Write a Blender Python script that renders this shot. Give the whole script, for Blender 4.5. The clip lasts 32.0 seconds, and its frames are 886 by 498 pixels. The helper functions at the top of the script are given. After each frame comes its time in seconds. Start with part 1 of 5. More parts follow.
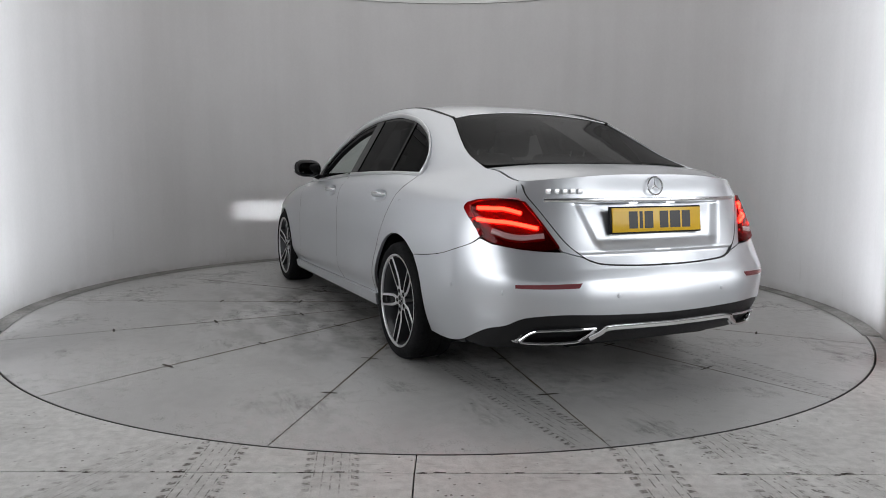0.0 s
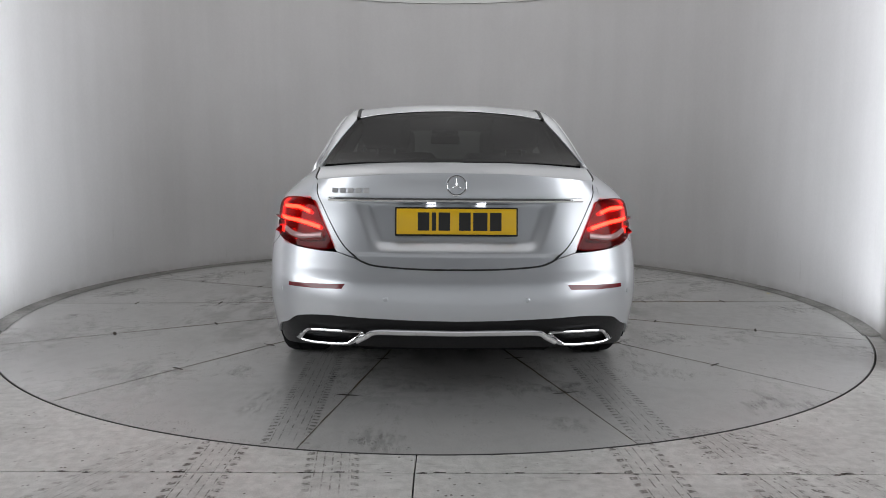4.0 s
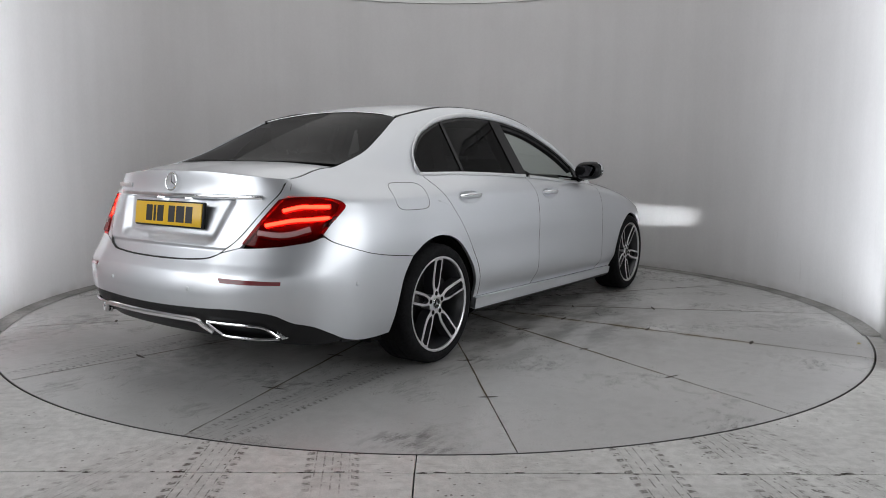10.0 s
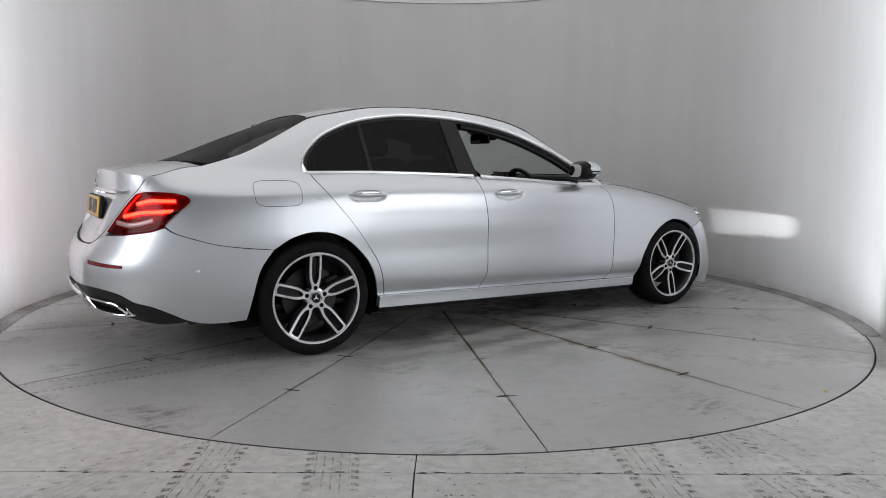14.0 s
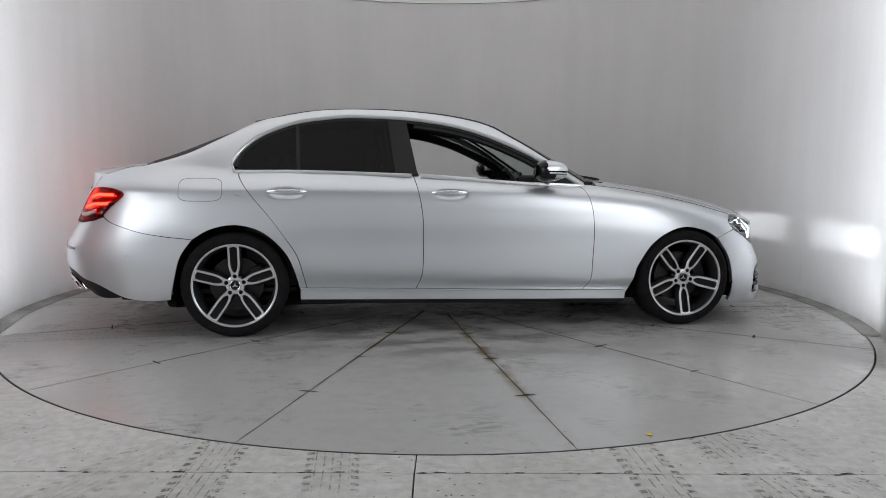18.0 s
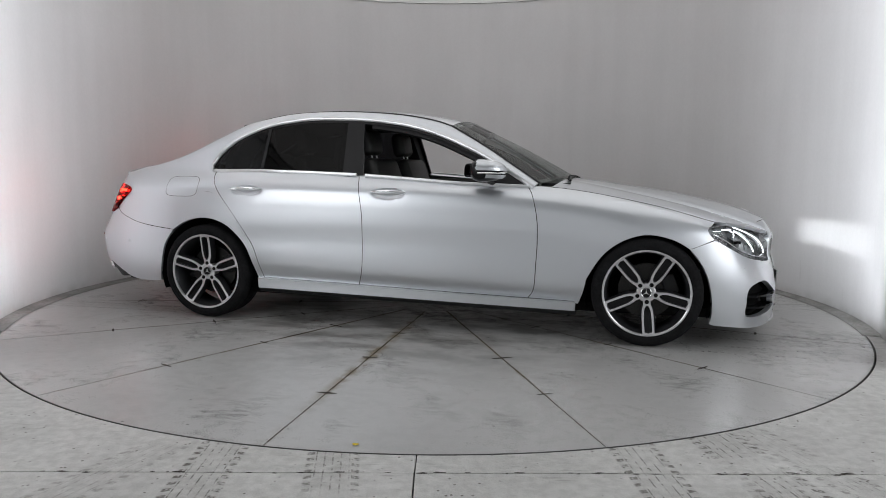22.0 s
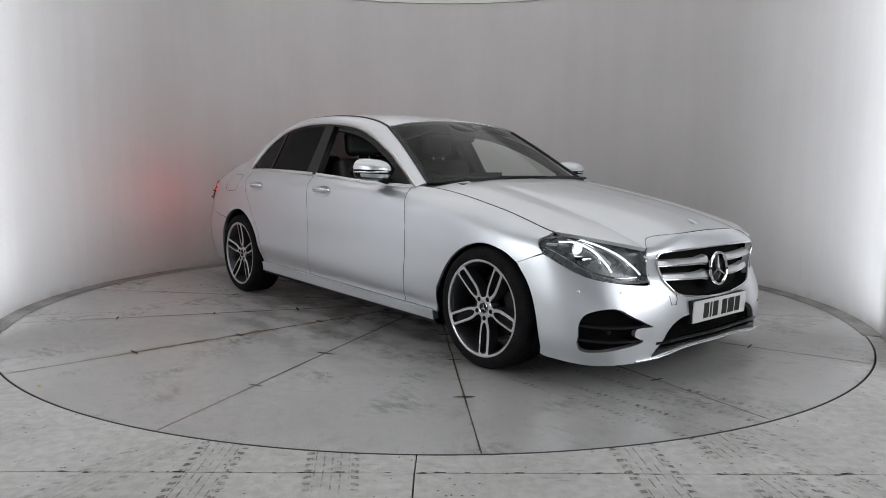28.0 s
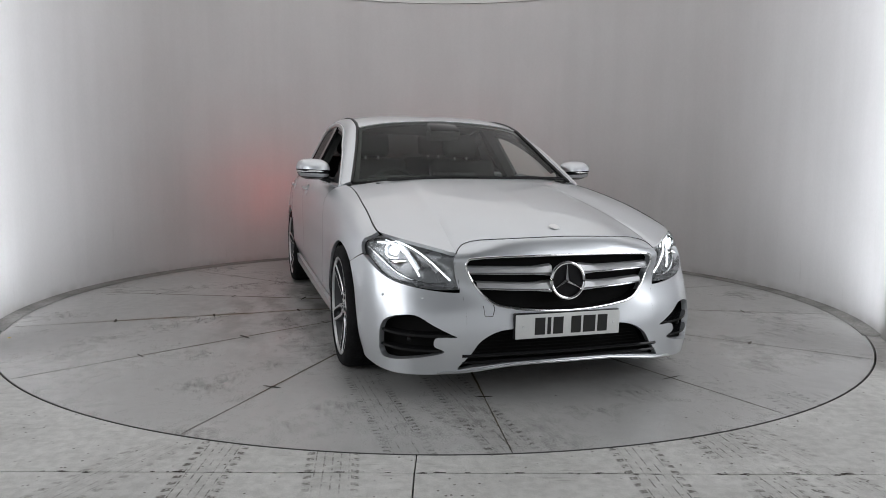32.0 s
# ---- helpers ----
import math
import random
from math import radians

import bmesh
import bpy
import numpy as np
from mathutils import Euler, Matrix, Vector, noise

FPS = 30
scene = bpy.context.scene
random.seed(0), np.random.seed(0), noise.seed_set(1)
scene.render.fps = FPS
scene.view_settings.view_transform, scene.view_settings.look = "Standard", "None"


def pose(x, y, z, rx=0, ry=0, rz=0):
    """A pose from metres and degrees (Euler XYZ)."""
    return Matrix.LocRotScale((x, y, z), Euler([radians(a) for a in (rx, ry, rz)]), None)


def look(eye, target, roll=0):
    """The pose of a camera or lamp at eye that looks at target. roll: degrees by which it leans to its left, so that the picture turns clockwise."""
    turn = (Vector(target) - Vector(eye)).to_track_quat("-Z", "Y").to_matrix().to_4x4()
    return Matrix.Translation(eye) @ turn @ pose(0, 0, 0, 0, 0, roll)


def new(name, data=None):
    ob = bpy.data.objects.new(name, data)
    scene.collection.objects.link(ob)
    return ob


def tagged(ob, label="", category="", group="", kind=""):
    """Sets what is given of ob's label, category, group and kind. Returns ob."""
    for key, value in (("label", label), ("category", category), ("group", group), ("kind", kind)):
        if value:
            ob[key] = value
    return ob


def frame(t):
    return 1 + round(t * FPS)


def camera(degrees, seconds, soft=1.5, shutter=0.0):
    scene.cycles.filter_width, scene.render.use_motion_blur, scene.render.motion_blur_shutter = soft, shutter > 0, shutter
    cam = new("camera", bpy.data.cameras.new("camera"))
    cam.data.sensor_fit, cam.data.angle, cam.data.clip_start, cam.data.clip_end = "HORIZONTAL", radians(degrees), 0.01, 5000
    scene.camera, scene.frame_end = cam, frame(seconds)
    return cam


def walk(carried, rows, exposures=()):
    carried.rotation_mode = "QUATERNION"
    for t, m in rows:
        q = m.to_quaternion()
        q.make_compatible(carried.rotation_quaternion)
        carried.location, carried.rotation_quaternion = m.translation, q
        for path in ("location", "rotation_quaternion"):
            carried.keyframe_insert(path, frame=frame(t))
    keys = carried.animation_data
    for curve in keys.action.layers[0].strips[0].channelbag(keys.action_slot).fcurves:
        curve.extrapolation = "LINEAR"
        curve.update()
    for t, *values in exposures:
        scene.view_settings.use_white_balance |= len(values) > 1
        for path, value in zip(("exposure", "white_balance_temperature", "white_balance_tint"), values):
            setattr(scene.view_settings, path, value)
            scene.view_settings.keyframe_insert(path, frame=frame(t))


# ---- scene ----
# The booth stands round the turntable's axis at the origin; the camera stands on its open side, towards -y.
EYE = (0.0, -5.450, 1.062)
AIM = (EYE[0] + 0.00918, EYE[1] + 0.99311, EYE[2] - 0.11685)
cam = camera(64.2, 32.0, soft=0.9)
walk(cam, [(0.0, look(EYE, AIM, 0.44)), (32.0, look(EYE, AIM, 0.44))])

TURN_RATE = 5.861          # degrees a second, clockwise seen from above
START = 113.65            # the car's bearing at the start, from +x


def heading(t):
    return START - TURN_RATE * t


# ---- world and light ----
world = bpy.data.worlds.new("hall")
scene.world = world
world.use_nodes = True
world.node_tree.nodes["Background"].inputs[0].default_value = (0.5, 0.52, 0.55, 1)
world.node_tree.nodes["Background"].inputs[1].default_value = 0.02


def area_lamp(name, at, target, sx, sy, watts, colour=(1, 1, 1)):
    data = bpy.data.lights.new(name, "AREA")
    data.shape, data.size, data.size_y, data.energy, data.color = "RECTANGLE", sx, sy, watts, colour
    ob = new(name, data)
    ob.matrix_world = look(at, target)
    return ob


COOL = (0.945, 0.965, 1.0)
# a slim lamp at each end of the curved wall washes along it; an added, unseen tall soft lamp on each side of the camera
# lights the car, and an added dim wide fill stands behind it
for sx in (-1, 1):
    a, b = (207, 190) if sx < 0 else (-27, -10)
    at = (2.89 * math.cos(radians(a)), 2.89 * math.sin(radians(a)), 1.48)
    lamp = area_lamp("wall_wash_lamp", at, (3.03 * math.cos(radians(b)), 3.03 * math.sin(radians(b)), 1.48), 0.06, 2.8, 12.0, (0.90, 0.935, 1.0))
    lamp.data.spread = radians(52)
    # added out of view, in place of light from the bright wall ends
    area_lamp("side_lamp", (sx * 3.45, -3.75, 1.55), (0, -2.3, 1.20), 3.0, 2.5, 71, COOL)
# unseen fill, added to give the car's doors an even sheen
area_lamp("fill_lamp", (0, -8.1, 1.6), (0, 0, 1.2), 8.0, 2.7, 27, COOL)
scene.view_settings.exposure = 0.0

# ---- materials ----
def material(name, colour, rough=0.5, metal=0.0, coat=0.0, coat_rough=0.03, grain=0.0, grain_scale=40.0, bump=0.0, bump_scale=60.0, spec=0.5, wear=0.0, wear_scale=3.0):
    m = bpy.data.materials.new(name)
    m.use_nodes = True
    nt = m.node_tree
    b = nt.nodes["Principled BSDF"]
    b.inputs["Base Color"].default_value = (*colour, 1)
    b.inputs["Roughness"].default_value = rough
    b.inputs["Metallic"].default_value = metal
    b.inputs["Coat Weight"].default_value = coat
    b.inputs["Coat Roughness"].default_value = coat_rough
    b.inputs["Specular IOR Level"].default_value = spec
    tc = nt.nodes.new("ShaderNodeTexCoord")
    if grain or wear:
        mix = nt.nodes.new("ShaderNodeMix")
        mix.data_type, mix.blend_type = "RGBA", "MULTIPLY"
        mix.inputs["Factor"].default_value = 1.0
        mix.inputs["A"].default_value = (*colour, 1)
        fine = noise_ramp(nt, tc, grain_scale, 1 - grain, 1 + grain * 0.4)
        coarse = noise_ramp(nt, tc, wear_scale, 1 - wear, 1 + wear * 0.3)
        mul = nt.nodes.new("ShaderNodeMath")
        mul.operation = "MULTIPLY"
        nt.links.new(fine, mul.inputs[0])
        nt.links.new(coarse, mul.inputs[1])
        nt.links.new(mul.outputs[0], mix.inputs["B"])
        nt.links.new(mix.outputs["Result"], b.inputs["Base Color"])
        rr = nt.nodes.new("ShaderNodeMapRange")
        rr.inputs["From Min"].default_value, rr.inputs["From Max"].default_value = 0.6, 1.1
        rr.inputs["To Min"].default_value, rr.inputs["To Max"].default_value = min(1, rough * 1.2), rough * 0.9
        nt.links.new(mul.outputs[0], rr.inputs["Value"])
        nt.links.new(rr.outputs["Result"], b.inputs["Roughness"])
    if bump:
        n = nt.nodes.new("ShaderNodeTexNoise")
        n.inputs["Scale"].default_value, n.inputs["Detail"].default_value = bump_scale, 4
        nt.links.new(tc.outputs["Object"], n.inputs["Vector"])
        bp = nt.nodes.new("ShaderNodeBump")
        bp.inputs["Strength"].default_value, bp.inputs["Distance"].default_value = bump, 0.003
        nt.links.new(n.outputs["Fac"], bp.inputs["Height"])
        nt.links.new(bp.outputs["Normal"], b.inputs["Normal"])
    return m


def noise_ramp(nt, tc, scale, low, high, detail=5.0, coords="Object"):
    n = nt.nodes.new("ShaderNodeTexNoise")
    n.inputs["Scale"].default_value, n.inputs["Detail"].default_value = scale, detail
    nt.links.new(tc.outputs[coords], n.inputs["Vector"])
    r = nt.nodes.new("ShaderNodeMapRange")
    r.inputs["From Min"].default_value, r.inputs["From Max"].default_value = 0.3, 0.7
    r.inputs["To Min"].default_value, r.inputs["To Max"].default_value = low, high
    nt.links.new(n.outputs["Fac"], r.inputs["Value"])
    return r.outputs["Result"]


def glass(name, tint, gloss_rough=0.0, edge=0.40):
    """A thin pane: what passes is tinted, and the surface reflects by Fresnel."""
    m = bpy.data.materials.new(name)
    m.use_nodes = True
    nt = m.node_tree
    nt.nodes.clear()
    out = nt.nodes.new("ShaderNodeOutputMaterial")
    clear = nt.nodes.new("ShaderNodeBsdfTransparent")
    clear.inputs["Color"].default_value = (*tint, 1)
    gloss = nt.nodes.new("ShaderNodeBsdfGlossy")
    gloss.inputs["Roughness"].default_value = gloss_rough
    lw = nt.nodes.new("ShaderNodeLayerWeight")
    lw.inputs["Blend"].default_value = 0.5
    power = nt.nodes.new("ShaderNodeMath")
    power.operation = "POWER"
    power.inputs[1].default_value = 5.0
    nt.links.new(lw.outputs["Facing"], power.inputs[0])
    fr = nt.nodes.new("ShaderNodeMath")
    fr.operation = "MULTIPLY_ADD"
    fr.inputs[1].default_value, fr.inputs[2].default_value = edge, 0.018
    nt.links.new(power.outputs[0], fr.inputs[0])
    mix = nt.nodes.new("ShaderNodeMixShader")
    nt.links.new(fr.outputs[0], mix.inputs[0])
    nt.links.new(clear.outputs[0], mix.inputs[1])
    nt.links.new(gloss.outputs[0], mix.inputs[2])
    nt.links.new(mix.outputs[0], out.inputs[0])
    return m


def glow(name, colour, strength, base=(0.5, 0.5, 0.5)):
    m = material(name, base, 0.3)
    b = m.node_tree.nodes["Principled BSDF"]
    b.inputs["Emission Color"].default_value = (*colour, 1)
    b.inputs["Emission Strength"].default_value = strength
    return m


PAINT = material("silver_metallic_paint", (0.69, 0.715, 0.745), 0.40, 0.85, 0.8, 0.03, grain=0.07, grain_scale=900, wear=0.03, wear_scale=1.5)
CHROME = material("polished_chrome", (0.86, 0.87, 0.88), 0.13, 1.0, wear=0.04, wear_scale=8)
SATIN = material("satin_aluminium", (0.74, 0.75, 0.76), 0.38, 1.0, grain=0.05, grain_scale=300)
SLAT = material("silver_painted_slat", (0.66, 0.67, 0.68), 0.42, 0.65, 0.3, grain=0.05, grain_scale=300)
BLACK_PLASTIC = material("black_plastic", (0.018, 0.018, 0.019), 0.42, bump=0.15, bump_scale=700, wear=0.15, spec=0.2)
GLOSS_BLACK = material("gloss_black", (0.012, 0.012, 0.013), 0.10, spec=0.22)
RUBBER = material("tyre_rubber", (0.011, 0.011, 0.012), 0.8, grain=0.25, grain_scale=80, bump=0.2, bump_scale=200, wear=0.3, wear_scale=9, spec=0.15)
SEAL = material("rubber_seal", (0.012, 0.012, 0.012), 0.6)
WHEEL_FACE = material("machined_alloy", (0.70, 0.70, 0.71), 0.33, 0.92, coat=0.3, grain=0.05, grain_scale=400)
WHEEL_DARK = material("grey_wheel_paint", (0.05, 0.051, 0.055), 0.35, 0.5, 0.4, wear=0.1, wear_scale=9)
BRAKE = material("brake_steel", (0.045, 0.044, 0.043), 0.4, 0.9, grain=0.2, grain_scale=90)
TINTED = glass("privacy_glass", (0.022, 0.022, 0.024))
REAR_TINT = glass("rear_privacy_glass", (0.075, 0.077, 0.075))
CLEAR = glass("windscreen_glass", (0.64, 0.70, 0.665), edge=0.80)
LAMP_LENS = glass("lamp_lens", (0.93, 0.95, 0.96))
RED_LENS = glass("red_lens", (0.55, 0.045, 0.05))
RED_HOUSE = material("red_lamp_housing", (0.075, 0.003, 0.006), 0.22, 0.2, 0.6, grain=0.2, grain_scale=500)
RED_REFLECTOR = material("red_reflector", (0.17, 0.006, 0.012), 0.2, coat=0.6, grain=0.25, grain_scale=350)
TAIL_GLOW = glow("tail_light_bar", (1.0, 0.085, 0.035), 66.0, (0.5, 0.05, 0.04))
WHITE_LENS = material("white_reversing_lens", (0.50, 0.30, 0.30), 0.25, 0.3, 0.5, grain=0.3, grain_scale=250)
DRL = glow("daytime_running_strip", (0.95, 0.98, 1.0), 1.6)
LAMP_GREY = material("lamp_inner_trim", (0.26, 0.262, 0.268), 0.28, 0.6, wear=0.1, wear_scale=20)
LED = glow("low_beam_led", (0.92, 0.96, 1.0), 9.0)
BEAM = glow("low_beam_emitter", (0.94, 0.97, 1.0), 60000.0)
PLATE_LIGHT = glow("plate_light", (0.92, 0.94, 1.0), 3.0)
REFLECTOR = material("lamp_reflector", (0.75, 0.76, 0.78), 0.12, 1.0)
YELLOW_PLATE = material("yellow_reflective_plate", (0.82, 0.50, 0.012), 0.35, coat=0.3, grain=0.06, grain_scale=600, wear=0.06)
WHITE_PLATE = material("white_reflective_plate", (0.72, 0.73, 0.72), 0.35, coat=0.3, grain=0.06, grain_scale=600, wear=0.06)
PLATE_INK = material("black_plate_ink", (0.012, 0.012, 0.012), 0.4)
LEATHER = material("black_leather", (0.012, 0.0115, 0.0115), 0.5, bump=0.3, bump_scale=250, wear=0.2)
DASH = material("dashboard_trim", (0.018, 0.018, 0.018), 0.6, bump=0.2, bump_scale=300)
HEADLINER = material("black_headliner", (0.035, 0.035, 0.034), 0.9, grain=0.1, grain_scale=300)
MIRROR = material("mirror_glass", (0.85, 0.86, 0.87), 0.01, 1.0)
UNDER = material("underbody_coating", (0.012, 0.012, 0.012), 0.9, bump=0.3, bump_scale=60, spec=0.05)

# ---- building helpers ----
def part(name, bm, mat, parent=None, label="", smooth=35):
    me = bpy.data.meshes.new(name)
    bm.to_mesh(me)
    bm.free()
    me.materials.append(mat)
    if smooth:
        for p in me.polygons:
            p.use_smooth = True
        me.set_sharp_from_angle(angle=radians(smooth))
    ob = new(name, me)
    ob.parent = parent
    if label:
        tagged(ob, label)
    return ob


def curve(pts, n=8):
    """A smooth line through the points (Catmull-Rom)."""
    p = np.array(pts, float)
    if len(p) < 3:
        return p
    q = np.vstack([2 * p[0] - p[1], p, 2 * p[-1] - p[-2]])
    out = []
    for i in range(len(p) - 1):
        a, b, c, d = q[i:i + 4]
        for u in np.linspace(0, 1, n, endpoint=False):
            out.append(0.5 * (2 * b + (c - a) * u + (2 * a - 5 * b + 4 * c - d) * u * u + (3 * b - a - 3 * c + d) * u ** 3))
    return np.array(out + [p[-1]])


def join_lines(*lines):
    out = [np.asarray(lines[0], float)]
    for line in lines[1:]:
        out.append(np.asarray(line, float)[1:])
    return np.vstack(out)


def resample(line, n, measure=None):
    m = line if measure is None else measure
    d = np.concatenate([[0], np.cumsum(np.linalg.norm(np.diff(m, axis=0), axis=1))])
    u = np.linspace(0, d[-1], n)
    return np.stack([np.interp(u, d, line[:, k]) for k in range(line.shape[1])], -1)


def coons(low, high, left, right, nu, nv, lift=None):
    """A grid (nv, nu) between four edge lines; low and high run left to right, left and right run upwards."""
    f = (lambda a: a) if lift is None else lift
    lo, hi = resample(low, nu, f(low)), resample(high, nu, f(high))
    le, ri = resample(left, nv, f(left)), resample(right, nv, f(right))
    u, v = np.linspace(0, 1, nu)[None, :, None], np.linspace(0, 1, nv)[:, None, None]
    g = (1 - v) * lo[None] + v * hi[None] + (1 - u) * le[:, None] + u * ri[:, None]
    g -= (1 - u) * (1 - v) * lo[0] + u * (1 - v) * lo[-1] + (1 - u) * v * hi[0] + u * v * hi[-1]
    return g


def grid_mesh(bm, g, flip=False):
    """Quads over a grid of 3D points. Returns the vertices."""
    vs = [[bm.verts.new(p) for p in row] for row in g]
    for a, b in zip(vs, vs[1:]):
        for i in range(len(a) - 1):
            quad = (a[i], a[i + 1], b[i + 1], b[i])
            try:
                bm.faces.new(quad[::-1] if flip else quad)
            except ValueError:
                pass
    return vs


def flange(bm, depth=0.02, centre=(0, 0, 0.6)):
    """Turns the open edges of a sheet inwards, so that it has thickness."""
    bmesh.ops.recalc_face_normals(bm, faces=bm.faces[:])
    bm.normal_update()
    c = Vector(centre)
    edges = [e for e in bm.edges if e.is_boundary]
    moved = {}
    for e in edges:
        for v in e.verts:
            if v not in moved:
                n = v.normal.copy()
                if n.dot(v.co - Vector((v.co.x * 0.75, 0, c.z))) < 0:
                    n = -n
                moved[v] = bm.verts.new(v.co - n * depth)
    for e in edges:
        a, b = e.verts
        bm.faces.new((a, b, moved[b], moved[a]))


def both_sides(g):
    """The grid and its mirror image, joined on the middle plane."""
    m = g.copy()
    m[..., 1] *= -1
    return m


def weld(bm, d=0.0006):
    bmesh.ops.remove_doubles(bm, verts=bm.verts[:], dist=d)


def tube(line, r, closed=False, n=8, flat=1.0):
    bm = bmesh.new()
    p = np.asarray(line, float)
    rings = []
    for i in range(len(p)):
        a = p[i - 1] if (i or closed) else p[i]
        b = p[(i + 1) % len(p)] if (i < len(p) - 1 or closed) else p[i]
        t = Vector(b - a).normalized()
        side = t.cross(Vector((0, 0, 1)))
        if side.length < 0.1:
            side = t.cross(Vector((0, 1, 0)))
        side.normalize()
        up = side.cross(t)
        rings.append([bm.verts.new(Vector(p[i]) + side * (r * flat * math.cos(2 * math.pi * k / n)) + up * (r * math.sin(2 * math.pi * k / n))) for k in range(n)])
    pairs = list(zip(rings, rings[1:] + ([rings[0]] if closed else [])))
    for a, b in pairs[:len(rings) if closed else len(rings) - 1]:
        for k in range(n):
            bm.faces.new((a[k], a[(k + 1) % n], b[(k + 1) % n], b[k]))
    if not closed:
        bm.faces.new(rings[0][::-1])
        bm.faces.new(rings[-1])
    return bm


def lathe(profile, n=64, axis="y", bm=None):
    """Turns (radius, along) pairs round the y axis."""
    bm = bm or bmesh.new()
    rings = []
    for i in range(n):
        a = 2 * math.pi * i / n
        rings.append([bm.verts.new((r * math.cos(a), y, r * math.sin(a))) for r, y in profile])
    for a, b in zip(rings, rings[1:] + rings[:1]):
        for k in range(len(profile) - 1):
            bm.faces.new((a[k], a[k + 1], b[k + 1], b[k]))
    return bm


def block(lo, hi, bevel=0.0, segs=2, bm=None):
    bm = bm or bmesh.new()
    made = bmesh.ops.create_cube(bm, size=1)["verts"]
    for v in made:
        v.co = Vector([(a + b) / 2 + c * (b - a) for a, b, c in zip(lo, hi, v.co)])
    if bevel:
        bmesh.ops.bevel(bm, geom=[e for e in bm.edges], offset=bevel, segments=segs, affect="EDGES", profile=0.5)
    return bm


def moved_mesh(bm, m):
    bmesh.ops.transform(bm, matrix=m, verts=bm.verts[:])
    return bm


def prism(outline, to3d, depth):
    """A plate with the given outline (2D points), its back pushed in by depth; to3d(a, b, d) places a point."""
    bm = bmesh.new()
    f = [bm.verts.new(to3d(a, b, 0)) for a, b in outline]
    k = [bm.verts.new(to3d(a, b, depth)) for a, b in outline]
    bm.faces.new(f)
    bm.faces.new(k[::-1])
    n = len(f)
    for i in range(n):
        bm.faces.new((f[i], f[(i + 1) % n], k[(i + 1) % n], k[i]))
    bmesh.ops.recalc_face_normals(bm, faces=bm.faces[:])
    return bm


# ---- the car's skin: a net of control lines, from the middle of the nose round the side to the middle of the tail ----
SKIN = np.array([
    [(2.265, 0, .165), (2.245, .25, .16), (2.16, .50, .14), (2.00, .70, .125), (1.84, .80, .14), (1.47, .86, .17), (.95, .865, .19), (.3, .87, .20), (-.4, .87, .21),
     (-1.0, .87, .225), (-1.47, .87, .23), (-1.85, .865, .22), (-2.13, .83, .22), (-2.32, .735, .23), (-2.45, .50, .25), (-2.49, .25, .25), (-2.50, 0, .25)],
    [(2.31, 0, .30), (2.295, .25, .30), (2.215, .50, .28), (2.06, .705, .26), (1.87, .825, .26), (1.47, .895, .28), (.95, .886, .265), (.3, .886, .275), (-.4, .886, .285),
     (-1.0, .886, .295), (-1.47, .90, .32), (-1.85, .892, .32), (-2.15, .85, .33), (-2.39, .735, .335), (-2.535, .50, .34), (-2.575, .25, .345), (-2.585, 0, .345)],
    [(2.305, 0, .41), (2.285, .25, .41), (2.205, .50, .40), (2.06, .70, .39), (1.87, .835, .40), (1.47, .912, .42), (.95, .912, .345), (.3, .9145, .365), (-.4, .9145, .39),
     (-1.0, .9145, .415), (-1.47, .917, .44), (-1.85, .905, .44), (-2.17, .862, .44), (-2.42, .735, .44), (-2.565, .50, .44), (-2.60, .25, .44), (-2.61, 0, .44)],
    [(2.265, 0, .53), (2.245, .25, .53), (2.16, .51, .53), (2.03, .69, .54), (1.85, .825, .56), (1.47, .915, .57), (.95, .916, .57), (.3, .918, .57), (-.4, .918, .57),
     (-1.0, .918, .57), (-1.47, .922, .57), (-1.85, .905, .565), (-2.17, .862, .56), (-2.42, .735, .555), (-2.55, .50, .555), (-2.58, .25, .555), (-2.588, 0, .555)],
    [(2.215, 0, .63), (2.195, .25, .63), (2.11, .51, .63), (1.99, .68, .645), (1.83, .815, .655), (1.47, .90, .70), (.95, .912, .70), (.3, .92, .70), (-.4, .922, .70),
     (-1.0, .92, .70), (-1.47, .918, .70), (-1.85, .90, .70), (-2.15, .85, .70), (-2.36, .725, .70), (-2.475, .50, .70), (-2.505, .25, .70), (-2.515, 0, .70)],
    [(2.175, 0, .695), (2.155, .25, .693), (2.10, .49, .668), (1.975, .665, .69), (1.835, .795, .70), (1.47, .868, .78), (.95, .895, .82), (.3, .912, .83), (-.4, .914, .84),
     (-1.0, .910, .85), (-1.47, .895, .85), (-1.85, .87, .85), (-2.12, .822, .85), (-2.30, .71, .85), (-2.415, .50, .85), (-2.45, .25, .85), (-2.46, 0, .85)],
    [(2.14, 0, .74), (2.127, .25, .733), (2.085, .48, .70), (1.955, .67, .718), (1.84, .772, .722), (1.47, .82, .825), (.95, .85, .89), (.3, .885, .915), (-.4, .888, .925),
     (-1.0, .882, .935), (-1.47, .855, .94), (-1.85, .82, .94), (-2.10, .785, .935), (-2.27, .685, .93), (-2.385, .50, .93), (-2.425, .25, .93), (-2.435, 0, .93)],
    [(2.10, 0, .757), (2.085, .25, .75), (2.045, .47, .72), (1.935, .66, .73), (1.835, .745, .745), (1.47, .772, .842), (.93, .762, .932), (.3, .825, .955), (-.4, .825, 1.0),
     (-1.0, .815, 1.02), (-1.47, .762, 1.02), (-1.85, .685, 1.053), (-2.08, .645, 1.048), (-2.26, .628, 1.0), (-2.37, .50, 1.008), (-2.425, .25, 1.027), (-2.437, 0, 1.03)],
])

